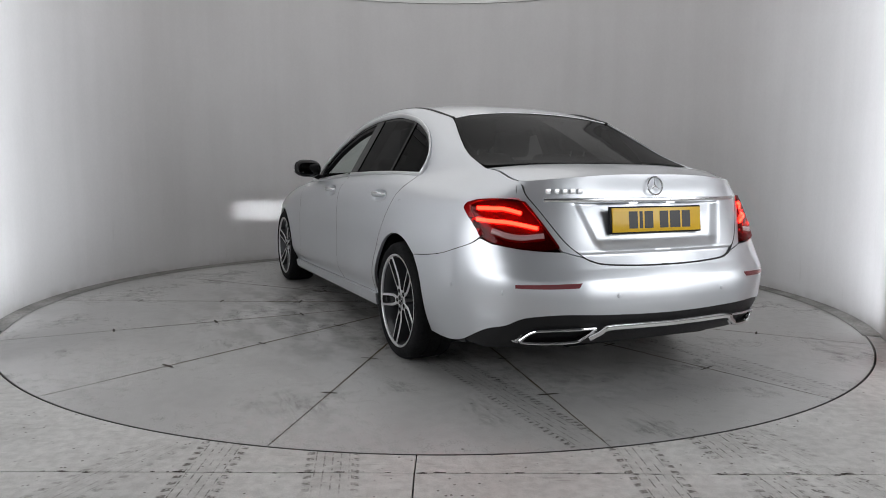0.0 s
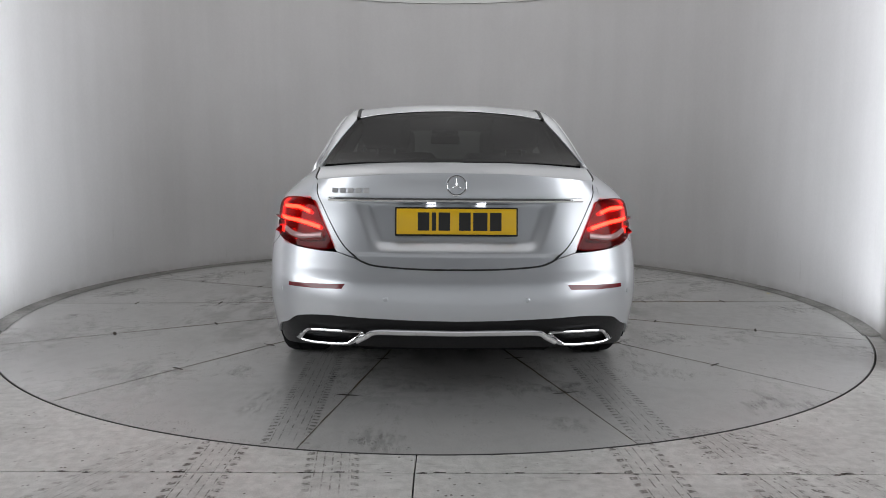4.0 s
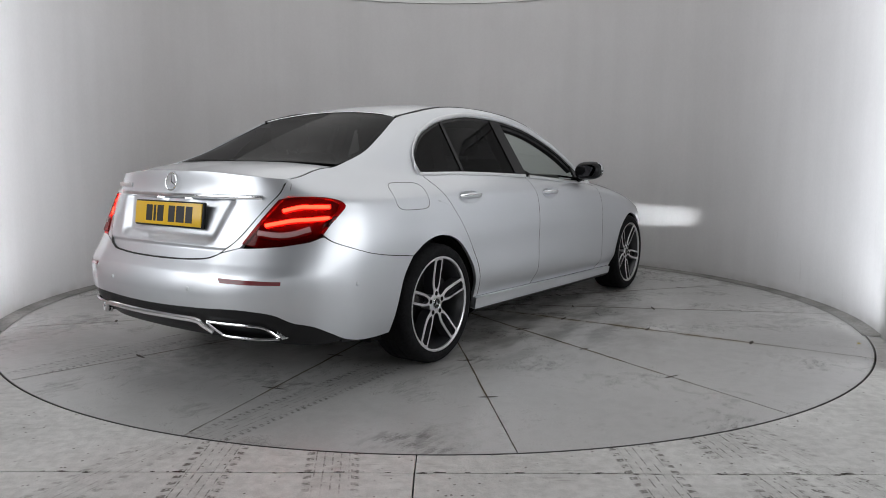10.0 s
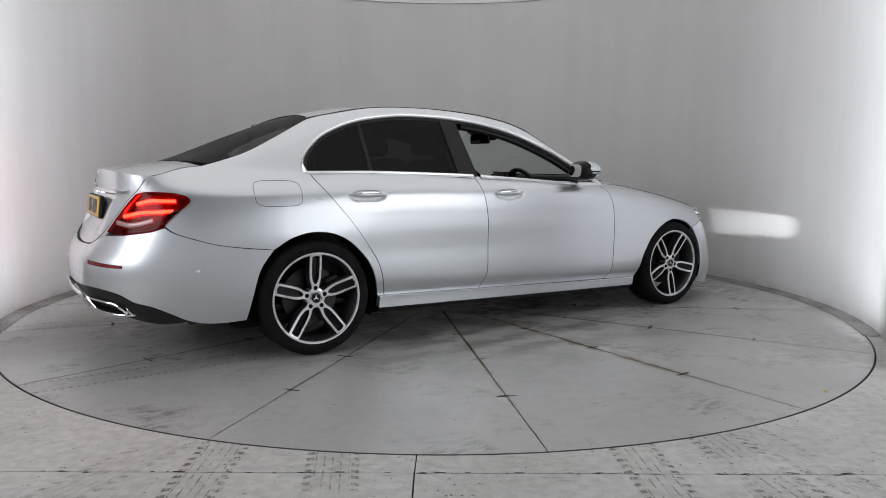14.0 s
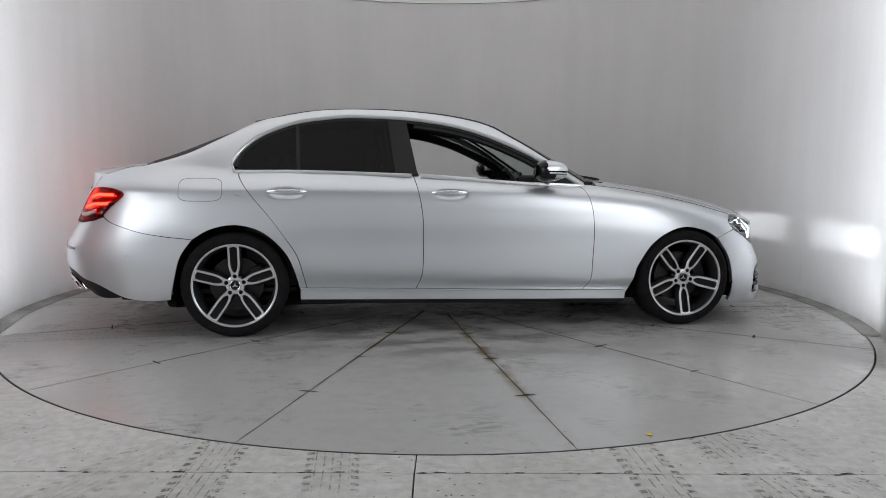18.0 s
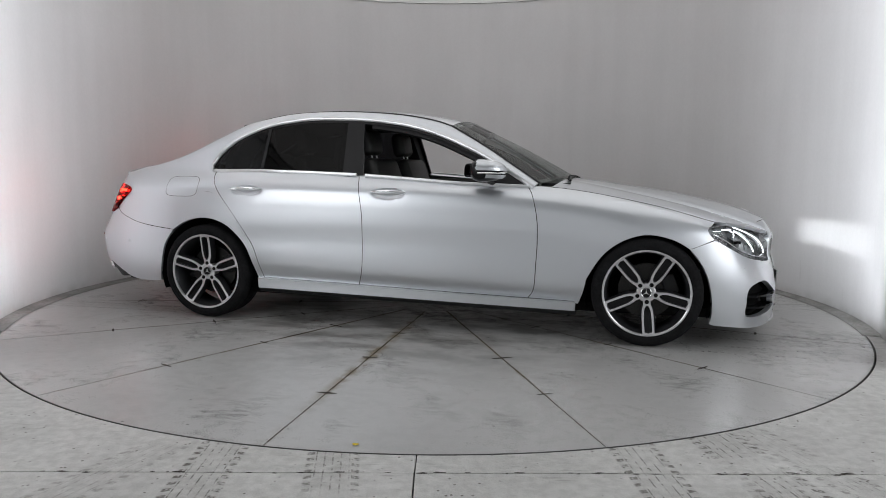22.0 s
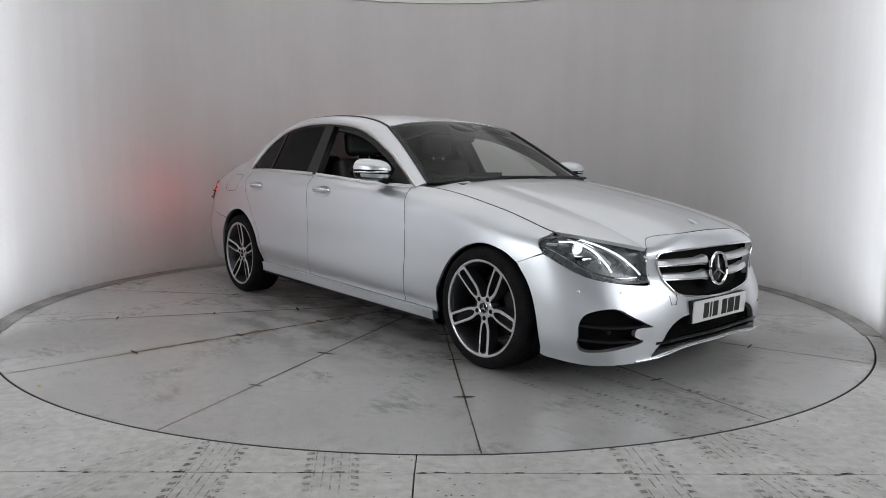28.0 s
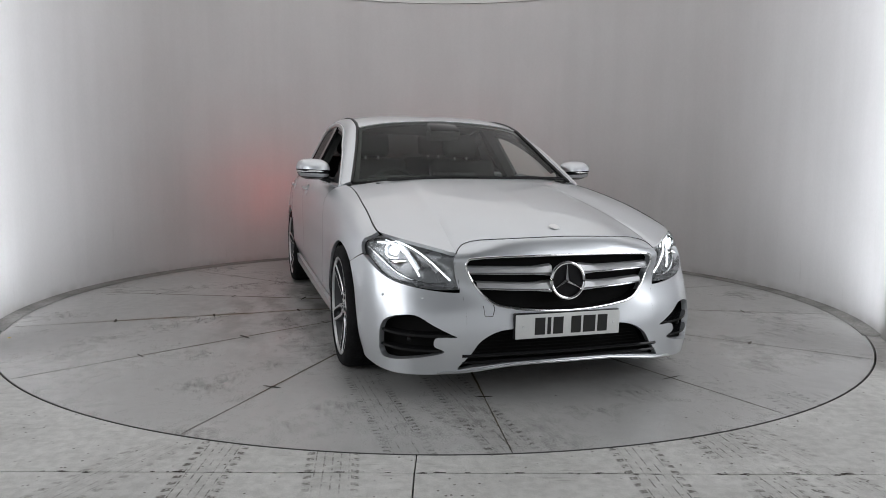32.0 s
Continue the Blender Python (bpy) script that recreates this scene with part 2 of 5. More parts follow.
SKIN[:, :3, 0] -= 0.02
SKIN[:, 3, 0] -= 0.01
SKIN[:, 3, 1] += 0.028
SKIN[:, 4, 1] += 0.026
SKIN[:, 5, 1] += 0.004
SKIN[2, 6:10, 1] += 0.004      # crease above the sill
SKIN[1, 6:10, 1] -= 0.008
SKIN[:, :, 1] *= 1.010
# the nose: an upright grille plateau, flat bumper corners
SKIN[:, 0, 0] = (2.262, 2.292, 2.287, 2.268, 2.258, 2.236, 2.202, 2.155)
SKIN[:, 1, 0] = (2.248, 2.280, 2.270, 2.248, 2.238, 2.217, 2.185, 2.138)
SKIN[:, 2, 0] = (2.232, 2.246, 2.230, 2.182, 2.192, 2.188, 2.150, 2.098)
SKIN[3:, 1, 0] += 0.012
SKIN[3:, 3, :2] += (0.034, 0.012)
SKIN[3:, 4, :2] += (0.010, 0.010)
SKIN[:3, 3, 0] = (2.098, 2.130, 2.112)
SKIN[:3, 3, 1] = (.750, .752, .745)
SKIN[:3, 4, 0] = (1.865, 1.892, 1.882)
SKIN[:3, 4, 1] = (.848, .874, .880)


def skin(st):
    """Points of the skin at net places (s, t)."""
    st = np.atleast_2d(st)

    def weights(u, n):
        i = np.clip(np.floor(u).astype(int), 0, n - 2)
        f = u - i
        w = np.stack([-f + 2 * f ** 2 - f ** 3, 2 - 5 * f ** 2 + 3 * f ** 3, f + 4 * f ** 2 - 3 * f ** 3, f ** 3 - f ** 2], -1) * 0.5
        k = i[:, None] + np.arange(-1, 3)
        return w, k
    nt, ns = SKIN.shape[:2]
    net = np.pad(SKIN, ((1, 1), (1, 1), (0, 0)), mode="edge")
    net[0, 1:-1] = 2 * SKIN[0] - SKIN[1]
    net[-1, 1:-1] = 2 * SKIN[-1] - SKIN[-2]
    net[1:-1, 0] = SKIN[:, 1] * (1, -1, 1)
    net[1:-1, -1] = SKIN[:, -2] * (1, -1, 1)
    net[0, 0], net[0, -1], net[-1, 0], net[-1, -1] = net[0, 1], net[0, -2], net[-1, 1], net[-1, -2]
    ws, ks = weights(np.clip(st[:, 0], 0, ns - 1), ns)
    wt, kt = weights(np.clip(st[:, 1], 0, nt - 1), nt)
    g = net[kt[:, :, None] + 1, ks[:, None, :] + 1]
    p = np.einsum("na,nb,nabc->nc", wt, ws, g)
    # the crease along the flank, through the door handles
    zc = np.interp(p[:, 0], [-2.1, -1.8, -1.0, -.14, .775, 1.156, 1.5, 1.75], [.895, .90, .904, .903, .875, .847, .797, .75])
    size = 0.0042 * np.interp(p[:, 0], [-2.05, -1.7, 1.25, 1.6], [0, 1, 1, 0]) * np.interp(p[:, 1], [.6, .75], [0, 1])
    p[:, 1] += size * np.interp(p[:, 2] - zc, [-.13, 0, .07], [0, 1, 0])
    # and the one across the rear bumper
    p[:, 0] -= 0.006 * np.interp(p[:, 0], [-2.36, -2.2], [1, 0]) * np.interp(p[:, 2] - .570, [-.10, 0, .045], [0, 1, 0])
    return p


_s, _t = np.meshgrid(np.linspace(0, 16, 641), np.linspace(0, 7, 141))
_st = np.stack([_s.ravel(), _t.ravel()], -1)
_xyz = skin(_st)


def find(a, z, axis, s0, s1):
    """The net place whose point has the given x (axis 0) or y (axis 1) and z."""
    ok = (_st[:, 0] >= s0) & (_st[:, 0] <= s1)
    c, p = _st[ok], _xyz[ok]
    st = c[np.argmin((p[:, axis] - a) ** 2 + (p[:, 2] - z) ** 2)].copy()
    for _ in range(4):
        o = skin(st)[0][[axis, 2]]
        j = np.stack([(skin(st + (0.01, 0))[0] - skin(st)[0])[[axis, 2]], (skin(st + (0, 0.01))[0] - skin(st)[0])[[axis, 2]]], -1) / 0.01
        try:
            d = np.linalg.solve(j, np.array([a, z]) - o)
        except np.linalg.LinAlgError:
            break
        st = np.clip(st + np.clip(d, -0.3, 0.3), (s0, 0), (s1, 7))
    return st


def on_side(pts):
    return np.array([find(x, z, 0, 3.2, 12.9) for x, z in pts])


def on_nose(pts):
    return np.array([find(y, z, 1, 0, 4.2) for y, z in pts])


def on_tail(pts):
    return np.array([find(y, z, 1, 12.2, 16) for y, z in pts])


def skin_patch(low, high, left, right, nu, nv, out=0.0):
    st = coons(low, high, left, right, nu, nv, skin)
    g = skin(st.reshape(-1, 2)).reshape(nv, nu, 3)
    if out:
        g = offset(g, out)
    return g


def offset(g, d):
    """Moves a grid along its normals, away from the car's middle."""
    du, dv = np.gradient(g, axis=1), np.gradient(g, axis=0)
    n = np.cross(du, dv)
    n /= np.maximum(np.linalg.norm(n, axis=-1, keepdims=True), 1e-9)
    ref = g - np.stack([g[..., 0] * 0.75, 0 * g[..., 0], 0 * g[..., 0] + 0.55], -1)
    sign = np.where((n * ref).sum(-1).mean() < 0, -1.0, 1.0)
    return g + n * d * sign


def sided(g, side):
    g = np.array(g, float).copy()
    g[..., 1] *= side
    return g


def panel(name, g, side, parent, mat=None, depth=0.018, label=""):
    bm = bmesh.new()
    grid_mesh(bm, sided(g, side))
    weld(bm, 0.0004)
    if depth:
        flange(bm, depth)
    return part(name, bm, mat or PAINT, parent, label)


def whole(name, g, parent, mat=None, depth=0.018, label=""):
    """A panel that crosses the middle of the car."""
    bm = bmesh.new()
    grid_mesh(bm, g)
    grid_mesh(bm, both_sides(g))
    weld(bm)
    if depth:
        flange(bm, depth)
    return part(name, bm, mat or PAINT, parent, label)


car = new("car")
tagged(car, "silver four-door saloon with tinted rear windows on a turntable", "car")
LEFT, RIGHT = 1, -1

# shut lines on the side, as (x, z)
REAR_DOOR_BACK = [(-1.446, 1.018), (-1.437, .978), (-1.364, .874), (-1.263, .752), (-1.161, .611), (-1.093, .504), (-1.06, .396), (-1.037, .299)]
DOOR_GAP = [(-.363, 1.0), (-.339, .898), (-.314, .756), (-.31, .613), (-.313, .396), (-.349, .282)]
FRONT_DOOR_NOSE = [(.74, .94), (.78, .886), (.813, .76), (.821, .616), (.815, .47), (.805, .323), (.766, .252)]
SILL_TOP = [(-1.079, .297), (-.385, .280), (.34, .260), (1.059, .244)]
BELT = [(-1.46, 1.019), (-1.094, 1.022), (-.741, 1.014), (-.364, 1.002), (-.027, .98), (.336, .955), (.746, .94)]
REAR_ARCH = [(-1.078, .290), (-1.111, .416), (-1.161, .523), (-1.263, .629), (-1.366, .682), (-1.487, .697), (-1.609, .670), (-1.714, .610), (-1.787, .504), (-1.827, .362), (-1.856, .237)]
FRONT_ARCH = [(1.070, .231), (1.090, .325), (1.122, .400), (1.210, .540), (1.325, .630), (1.462, .670), (1.610, .644), (1.708, .590), (1.790, .475), (1.832, .340), (1.842, .211), (1.832, .150)]
G = 0.0024   # half a shut gap


def shift(pts, dx, dz=0.0):
    return [(x + dx, z + dz) for x, z in pts]


def belt_st(x0, x1, n=14):
    bx = np.array(sorted(BELT))
    return on_side([(x, np.interp(x, bx[:, 0], bx[:, 1]) - 0.006) for x in np.linspace(x0, x1, n)])


HANDLES = ((-1.269, -1.03, .889), (-.254, -.017, .884))


def dished(g, handle):
    """The hollow behind a door handle."""
    x0, x1, z0 = handle
    q = ((g[..., 0] - (x0 + x1) / 2) / ((x1 - x0) / 2 * 1.02)) ** 2 + ((g[..., 2] - z0) / .037) ** 2
    k = np.clip((1 - q) / 0.8, 0, 1)
    g[..., 1] -= 0.020 * k * k * (3 - 2 * k)
    return g


def side_panels(side):
    back = on_side(curve(shift(REAR_DOOR_BACK, G), 3)[::-1])
    gap_r = on_side(curve(shift(DOOR_GAP, -G), 3)[::-1])
    low = on_side([(x, np.interp(x, [p[0] for p in SILL_TOP], [p[1] for p in SILL_TOP]) + 0.004) for x in np.linspace(-1.035, -.351, 12)])
    g = skin_patch(np.vstack([back[:1], low[1:-1], gap_r[:1]]), np.vstack([back[-1:], belt_st(-1.44, -.37)[1:-1], gap_r[-1:]]), back, gap_r, 84, 76)
    g = dished(g, HANDLES[0])
    rear_door = panel("rear_door", g, side, car)
    gap_f = on_side(curve(shift(DOOR_GAP, G), 3)[::-1])
    nose = on_side(curve(shift(FRONT_DOOR_NOSE, -G), 3)[::-1])
    low = on_side([(x, np.interp(x, [p[0] for p in SILL_TOP], [p[1] for p in SILL_TOP]) + 0.004) for x in np.linspace(-.345, .764, 14)])
    g = skin_patch(np.vstack([gap_f[:1], low[1:-1], nose[:1]]), np.vstack([gap_f[-1:], belt_st(-.355, .74)[1:-1], nose[-1:]]), gap_f, nose, 104, 76)
    g = dished(g, HANDLES[1])
    front_door = panel("front_door", g, side, car)
    # front wing
    edge = on_side(curve(shift(FRONT_DOOR_NOSE, G), 3)[::-1])
    arch = on_side(curve(FRONT_ARCH[:8], 5))
    low = np.vstack([edge[:1], on_side([(.9, .248), (1.04, .243)]), arch])
    top_s = np.linspace(find(.745, .945, 0, 4, 8)[0], 4.02, 22)
    top = np.stack([top_s, np.full(22, 7.0)], -1)
    top[0] = edge[-1]
    right = np.array([arch[-1], *on_side([(1.775, .621), (1.838, .648), (1.812, .676), (1.800, .70), (1.808, .718)]), top[-1]])
    wing = panel("front_wing", skin_patch(low, top, edge, right, 76, 60), side, car)
    # quarter panel up to the tail lamp and the boot's edge
    edge = on_side(curve(shift(REAR_DOOR_BACK, -G), 3)[::-1])
    arch = on_side(curve(REAR_ARCH[:8], 5))
    seam = on_side(curve([(-1.714, .613), (-1.861, .628), (-2.0, .65), (-2.10, .679), (-2.2, .716), (-2.245, .757)], 4))
    low = np.vstack([edge[:1], arch, seam[1:]])
    top_s = np.linspace(edge[-1][0], 13.0, 26)
    top = np.stack([top_s, np.full(26, 6.985)], -1)
    top[0] = edge[-1]
    right = np.vstack([seam[-1:], on_side([(-2.200, .808), (-2.142, .862), (-2.130, .886), (-2.16, .905), (-2.20, .914)]), on_tail([(.70, .921), (.655, .919)]), top[-1:]])
    quarter = skin_patch(low, top, edge, right, 84, 66)
    # strip of body between tail lamp and boot lid
    inner = on_tail(curve([(.437, .668), (.51, .735), (.60, .885), (.628, .938), (.630, .996)], 4))
    outer = on_tail(curve([(.52, .690), (.535, .712), (.64, .90), (.66, .92), (.640, .996)], 4))
    strip = skin_patch(np.array([inner[0], outer[0]]), np.array([inner[-1], outer[-1]]), inner, outer, 6, 24)
    part_bm = bmesh.new()
    grid_mesh(part_bm, sided(strip, side))
    flange(part_bm, 0.02)
    part("tail_strip", part_bm, PAINT, car)
    # side skirt, standing proud
    low = on_side([(x, np.interp(x, [-1.08, 1.06], [.228, .189])) for x in np.linspace(-1.075, 1.055, 24)])
    top = on_side([(x, np.interp(x, [p[0] for p in SILL_TOP], [p[1] for p in SILL_TOP]) - 0.002) for x in np.linspace(-1.075, 1.055, 24)])
    g = skin_patch(low, top, np.array([low[0], top[0]]), np.array([low[-1], top[-1]]), 50, 6)
    n = np.zeros_like(g)
    n[..., 1] = 0.022
    skirt = panel("side_skirt", g + n, side, car, depth=0.04)
    lower = g[:1].repeat(4, 0).copy()
    for k, (dy, dz) in enumerate(((0.018, -0.001), (0.0, -0.022), (-0.03, -0.035), (-0.25, -0.04))):
        lower[k, :, 1] += dy
        lower[k, :, 2] += dz
    panel("under_sill", lower, side, car, BLACK_PLASTIC, 0)
    return rear_door, front_door, wing, quarter


DOORS = {}
for side in (LEFT, RIGHT):
    DOORS[side] = side_panels(side)

# front bumper: half a sheet of skin with the openings cut out, then mirrored
HOOD_LIP = [(0, .742), (.19, .738), (.373, .728), (.455, .712), (.490, .692), (.507, .670)]
LAMP_LOW = [(.518, .650), (.492, .560), (.476, .518), (.495, .499), (.605, .506), (.730, .530), (.79, .558), (.834, .60)]
GRILLE = [(0, .664), (.25, .662), (.425, .655), (.461, .643), (.467, .613), (.438, .552), (.400, .497), (.340, .450), (.245, .430), (.12, .418), (0, .414)]
VENT = [(.824, .235), (.820, .330), (.785, .382), (.690, .400), (.612, .357), (.545, .322), (.517, .306), (.60, .303), (.612, .265), (.57, .237), (.70, .204), (.800, .192)]
INTAKE = [(0, .345), (.25, .340), (.345, .325), (.414, .285), (.455, .228), (.510, .160), (.44, .168), (.25, .178), (0, .185)]


def inside(poly, p):
    hit = False
    for (ax, ay), (bx, by) in zip(poly, list(poly[1:]) + [poly[0]]):
        if (ay > p[1]) != (by > p[1]) and p[0] < (bx - ax) * (p[1] - ay) / (by - ay) + ax:
            hit = not hit
    return hit


def nearest(poly, p):
    best = None
    for a, b in zip(poly, list(poly[1:]) + [poly[0]]):
        a, b, q = np.array(a), np.array(b), np.array(p)
        u = np.clip((q - a) @ (b - a) / max((b - a) @ (b - a), 1e-9), 0, 1)
        c = a + u * (b - a)
        d = np.hypot(*(c - q))
        if best is None or d < best[0]:
            best = (d, c)
    return best


def cut_holes(st, polys):
    """A mesh over a grid of net places without the faces inside the outlines (net places too); rims are drawn onto the outline."""
    nv, nu = st.shape[:2]
    st = st.copy()
    mid = (st[:-1, :-1] + st[1:, :-1] + st[:-1, 1:] + st[1:, 1:]) / 4
    keep = np.ones(mid.shape[:2], bool)
    for poly in polys:
        poly = [tuple(p) for p in poly]
        lo, hi = np.min(poly, 0), np.max(poly, 0)
        rim = set()
        for i in range(nv - 1):
            for j in range(nu - 1):
                p = mid[i, j]
                if (p >= lo).all() and (p <= hi).all() and inside(poly, p):
                    keep[i, j] = False
                    rim |= {(i, j), (i + 1, j), (i, j + 1), (i + 1, j + 1)}
        for i, j in rim:
            round_it = [keep[a, b] for a in (i - 1, i) for b in (j - 1, j) if 0 <= a < nv - 1 and 0 <= b < nu - 1]
            if any(round_it) and 0 < i < nv - 1 and j > 0:
                d, c = nearest(poly, st[i, j])
                if d < 0.35:
                    st[i, j] = c
    g = skin(st.reshape(-1, 2)).reshape(nv, nu, 3)
    bm = bmesh.new()
    vs = [[bm.verts.new(p) for p in row] for row in g]
    for i in range(nv - 1):
        for j in range(nu - 1):
            if keep[i, j]:
                bm.faces.new((vs[i][j], vs[i][j + 1], vs[i + 1][j + 1], vs[i + 1][j]))
    bmesh.ops.delete(bm, geom=[v for v in bm.verts if not v.link_faces], context="VERTS")
    weld(bm, 0.0003)
    return bm


def mirrored(bm):
    twin = bmesh.ops.duplicate(bm, geom=bm.verts[:] + bm.edges[:] + bm.faces[:])["geom"]
    for v in twin:
        if isinstance(v, bmesh.types.BMVert):
            v.co.y = -v.co.y
    weld(bm)
    return bm


def closed_outline(half, n=5):
    """A (y, z) outline that is smooth along the half line."""
    return [tuple(p) for p in curve(half, n)]


GRILLE_S, VENT_S, INTAKE_S = closed_outline(GRILLE), closed_outline(VENT + VENT[:1], 4)[:-1], closed_outline(INTAKE)
low = np.stack([np.linspace(0, find(1.825, .150, 0, 3.2, 6)[0], 40), np.zeros(40)], -1)
arch = on_side(curve(FRONT_ARCH[7:], 5)[::-1])
low[-1] = arch[0]
lip = on_nose(curve(HOOD_LIP, 4))
lamp = on_nose(curve(LAMP_LOW, 4))
seam = on_side([(1.842, .642), (1.775, .617), (1.710, .592)])
seam[-1] = arch[-1]
top = np.vstack([lip, lamp, seam])
left = np.stack([np.zeros(24), np.linspace(0, lip[0][1], 24)], -1)
left[-1] = lip[0]
NET_HOLES = [on_nose(k) for k in (GRILLE_S, VENT_S, INTAKE_S)]
bm = cut_holes(coons(low, top, left, arch, 170, 80, skin), NET_HOLES)
mirrored(bm)
flange(bm, 0.03, (0, 0, .45))
front_bumper = part("front_bumper", bm, PAINT, car)

# rear bumper
arch = on_side(curve(REAR_ARCH[7:], 5)[::-1])
low_line = np.vstack([arch[:1], on_side([(-1.95, .232), (-2.05, .236), (-2.14, .256), (-2.21, .29)]), on_tail([(.80, .338), (.755, .362), (.70, .402), (.60, .420), (.50, .424), (.37, .419), (.2, .413), (0, .411)])])
low_line = np.vstack([arch[:1], curve(low_line[1:], 4)])
seam = on_side(curve([(-1.717, .609), (-1.861, .6245), (-2.0, .647), (-2.10, .6755), (-2.2, .7105), (-2.24, .738)], 4))
under_lamp = on_tail(curve([(.78, .716), (.70, .700), (.60, .690), (.52, .687)], 4))
lid_edge = on_tail(curve([(.438, .663), (.40, .645), (.345, .631), (.2, .621), (0, .617)], 4))
top = np.vstack([arch[-1:], seam[1:], under_lamp, lid_edge])
right = np.stack([np.full(10, 16.0), np.linspace(low_line[-1][1], lid_edge[-1][1], 10)], -1)
g = skin_patch(low_line, top, arch, right, 110, 40)
rear_bumper = whole("rear_bumper", g, car)

# ---- cabin: pillars, roof, glass ----
def glass_y(x, z):
    bx = [-1.47, -1.0, -.4, .3, .93]
    yb = np.interp(x, bx, [.772, .827, .842, .842, .79])
    d = z - np.interp(x, bx, [1.02, 1.02, 1.0, .957, .93])
    return yb - 0.53 * d - 0.06 * d * d


def pane_points(pts, out=0.0):
    return np.array([(x, glass_y(x, z) + out, z) for x, z in pts])


FRAME = [(.775, .932), (.62, 1.03), (.458, 1.126), (.346, 1.181), (.16, 1.259), (-.02, 1.315), (-.2, 1.349), (-.438, 1.373), (-.747, 1.379), (-.926, 1.363), (-1.105, 1.332),
         (-1.249, 1.281), (-1.357, 1.223), (-1.448, 1.137), (-1.482, 1.065), (-1.476, 1.018)]
PILLAR = [(.80, .727, .960), (.6, .675, 1.087), (.42, .632, 1.199), (.20, .588, 1.322)]
DITCH = [(.20, .588, 1.322), (.06, .578, 1.364), (-.2, .566, 1.405), (-.6, .560, 1.425), (-1.0, .552, 1.407), (-1.36, .530, 1.335)]
REAR_SIDE = [(-1.36, .530, 1.335), (-1.43, .545, 1.300), (-1.58, .588, 1.222), (-1.75, .628, 1.137), (-1.88, .640, 1.090)]
PILLAR, DITCH, REAR_SIDE = ([(x, y * 1.02, z) for x, y, z in k] for k in (PILLAR, DITCH, REAR_SIDE))
quarter_grid = DOORS[LEFT][3]
seam_end = int(np.argmin(np.linalg.norm(quarter_grid[-1] - skin((11.66, 6.985))[0], axis=1)))
shoulder = quarter_grid[-1, :seam_end + 1]
corner = tuple(shoulder[-1])
rise = len(shoulder)
outer = pane_points(curve(FRAME, 5), 0.004)
outer[-1] = shoulder[0]
inner = join_lines(curve(PILLAR, 4), curve(DITCH, 6), curve(REAR_SIDE + [corner], 5))
g = coons(outer, inner, np.array([outer[0], inner[0]]), shoulder, 90, rise)
bulge = np.sin(np.linspace(0, math.pi, rise))[:, None] * np.interp(np.linspace(0, 1, 90), [0, .2, .5, .8, 1], [.006, .012, .014, .02, 0])[None]
g = offset(g, 0.0001)
g[:, -1] = shoulder
side_frame = offset(g, 1.0) * bulge[..., None] + g * (1 - bulge[..., None])
for side in (LEFT, RIGHT):
    # quarter and roof pillar are one pressing, with a soft hollow where they meet
    bm = bmesh.new()
    grid_mesh(bm, sided(quarter_grid, side))
    grid_mesh(bm, sided(side_frame, side))
    weld(bm, 0.0004)
    near = [v for v in bm.verts if not v.is_boundary and np.abs(shoulder * (1, side, 1) - np.array(v.co)).sum(1).min() < .10]
    for _ in range(14):
        bmesh.ops.smooth_vert(bm, verts=near, factor=0.5, use_axis_x=True, use_axis_y=True, use_axis_z=True)
    flange(bm, 0.018)
    DOORS[side] = (*DOORS[side][:3], part("quarter_panel", bm, PAINT, car, smooth=50))

SCREEN_TOP = [(.205, 0, 1.378), (.213, .2, 1.371), (.220, .42, 1.352), (.20, .593, 1.322)]
SCREEN_LOW = [(.985, 0, .982), (.965, .25, .982), (.90, .5, .98), (.80, .736, .958)]
g = coons(curve(SCREEN_LOW), curve(SCREEN_TOP), curve([(.985, 0, .982), (.62, 0, 1.182), (.205, 0, 1.378)]), curve([(.80, .736, .958), (.6, .683, 1.085), (.42, .640, 1.197), (.20, .593, 1.322)]), 20, 24)
windscreen = whole("windscreen", g, car, CLEAR, 0, "clear greenish windscreen")
part_bm = bmesh.new()
for k in (g[-2:], g[:2], g[:, -2:]):
    grid_mesh(part_bm, k - (0.002, 0, 0.002))
    grid_mesh(part_bm, both_sides(k) - (0.002, 0, 0.002))
part("screen_border", part_bm, GLOSS_BLACK, windscreen)
BACK_TOP = [(-1.30, 0, 1.380), (-1.307, .2, 1.374), (-1.33, .4, 1.355), (-1.36, .534, 1.332)]
BACK_LOW = [(-2.065, 0, 1.082), (-2.055, .25, 1.081), (-2.03, .45, 1.077), (-1.965, .640, 1.066)]
g = coons(curve(BACK_LOW), curve(BACK_TOP), curve([(-2.065, 0, 1.082), (-1.70, 0, 1.238), (-1.30, 0, 1.380)]), curve([(-1.965, .640, 1.066), (-1.88, .645, 1.088), (-1.75, .632, 1.135), (-1.58, .592, 1.220), (-1.43, .549, 1.298), (-1.36, .534, 1.332)]), 20, 22)
rear_window = whole("rear_window", g, car, REAR_TINT, 0, "dark tinted rear window")
part_bm = bmesh.new()
for k in (g[-2:], g[:2], g[:, -2:]):
    grid_mesh(part_bm, k + (0.002, 0, -0.002))
    grid_mesh(part_bm, both_sides(k) + (0.002, 0, -0.002))
part("window_border", part_bm, GLOSS_BLACK, rear_window)
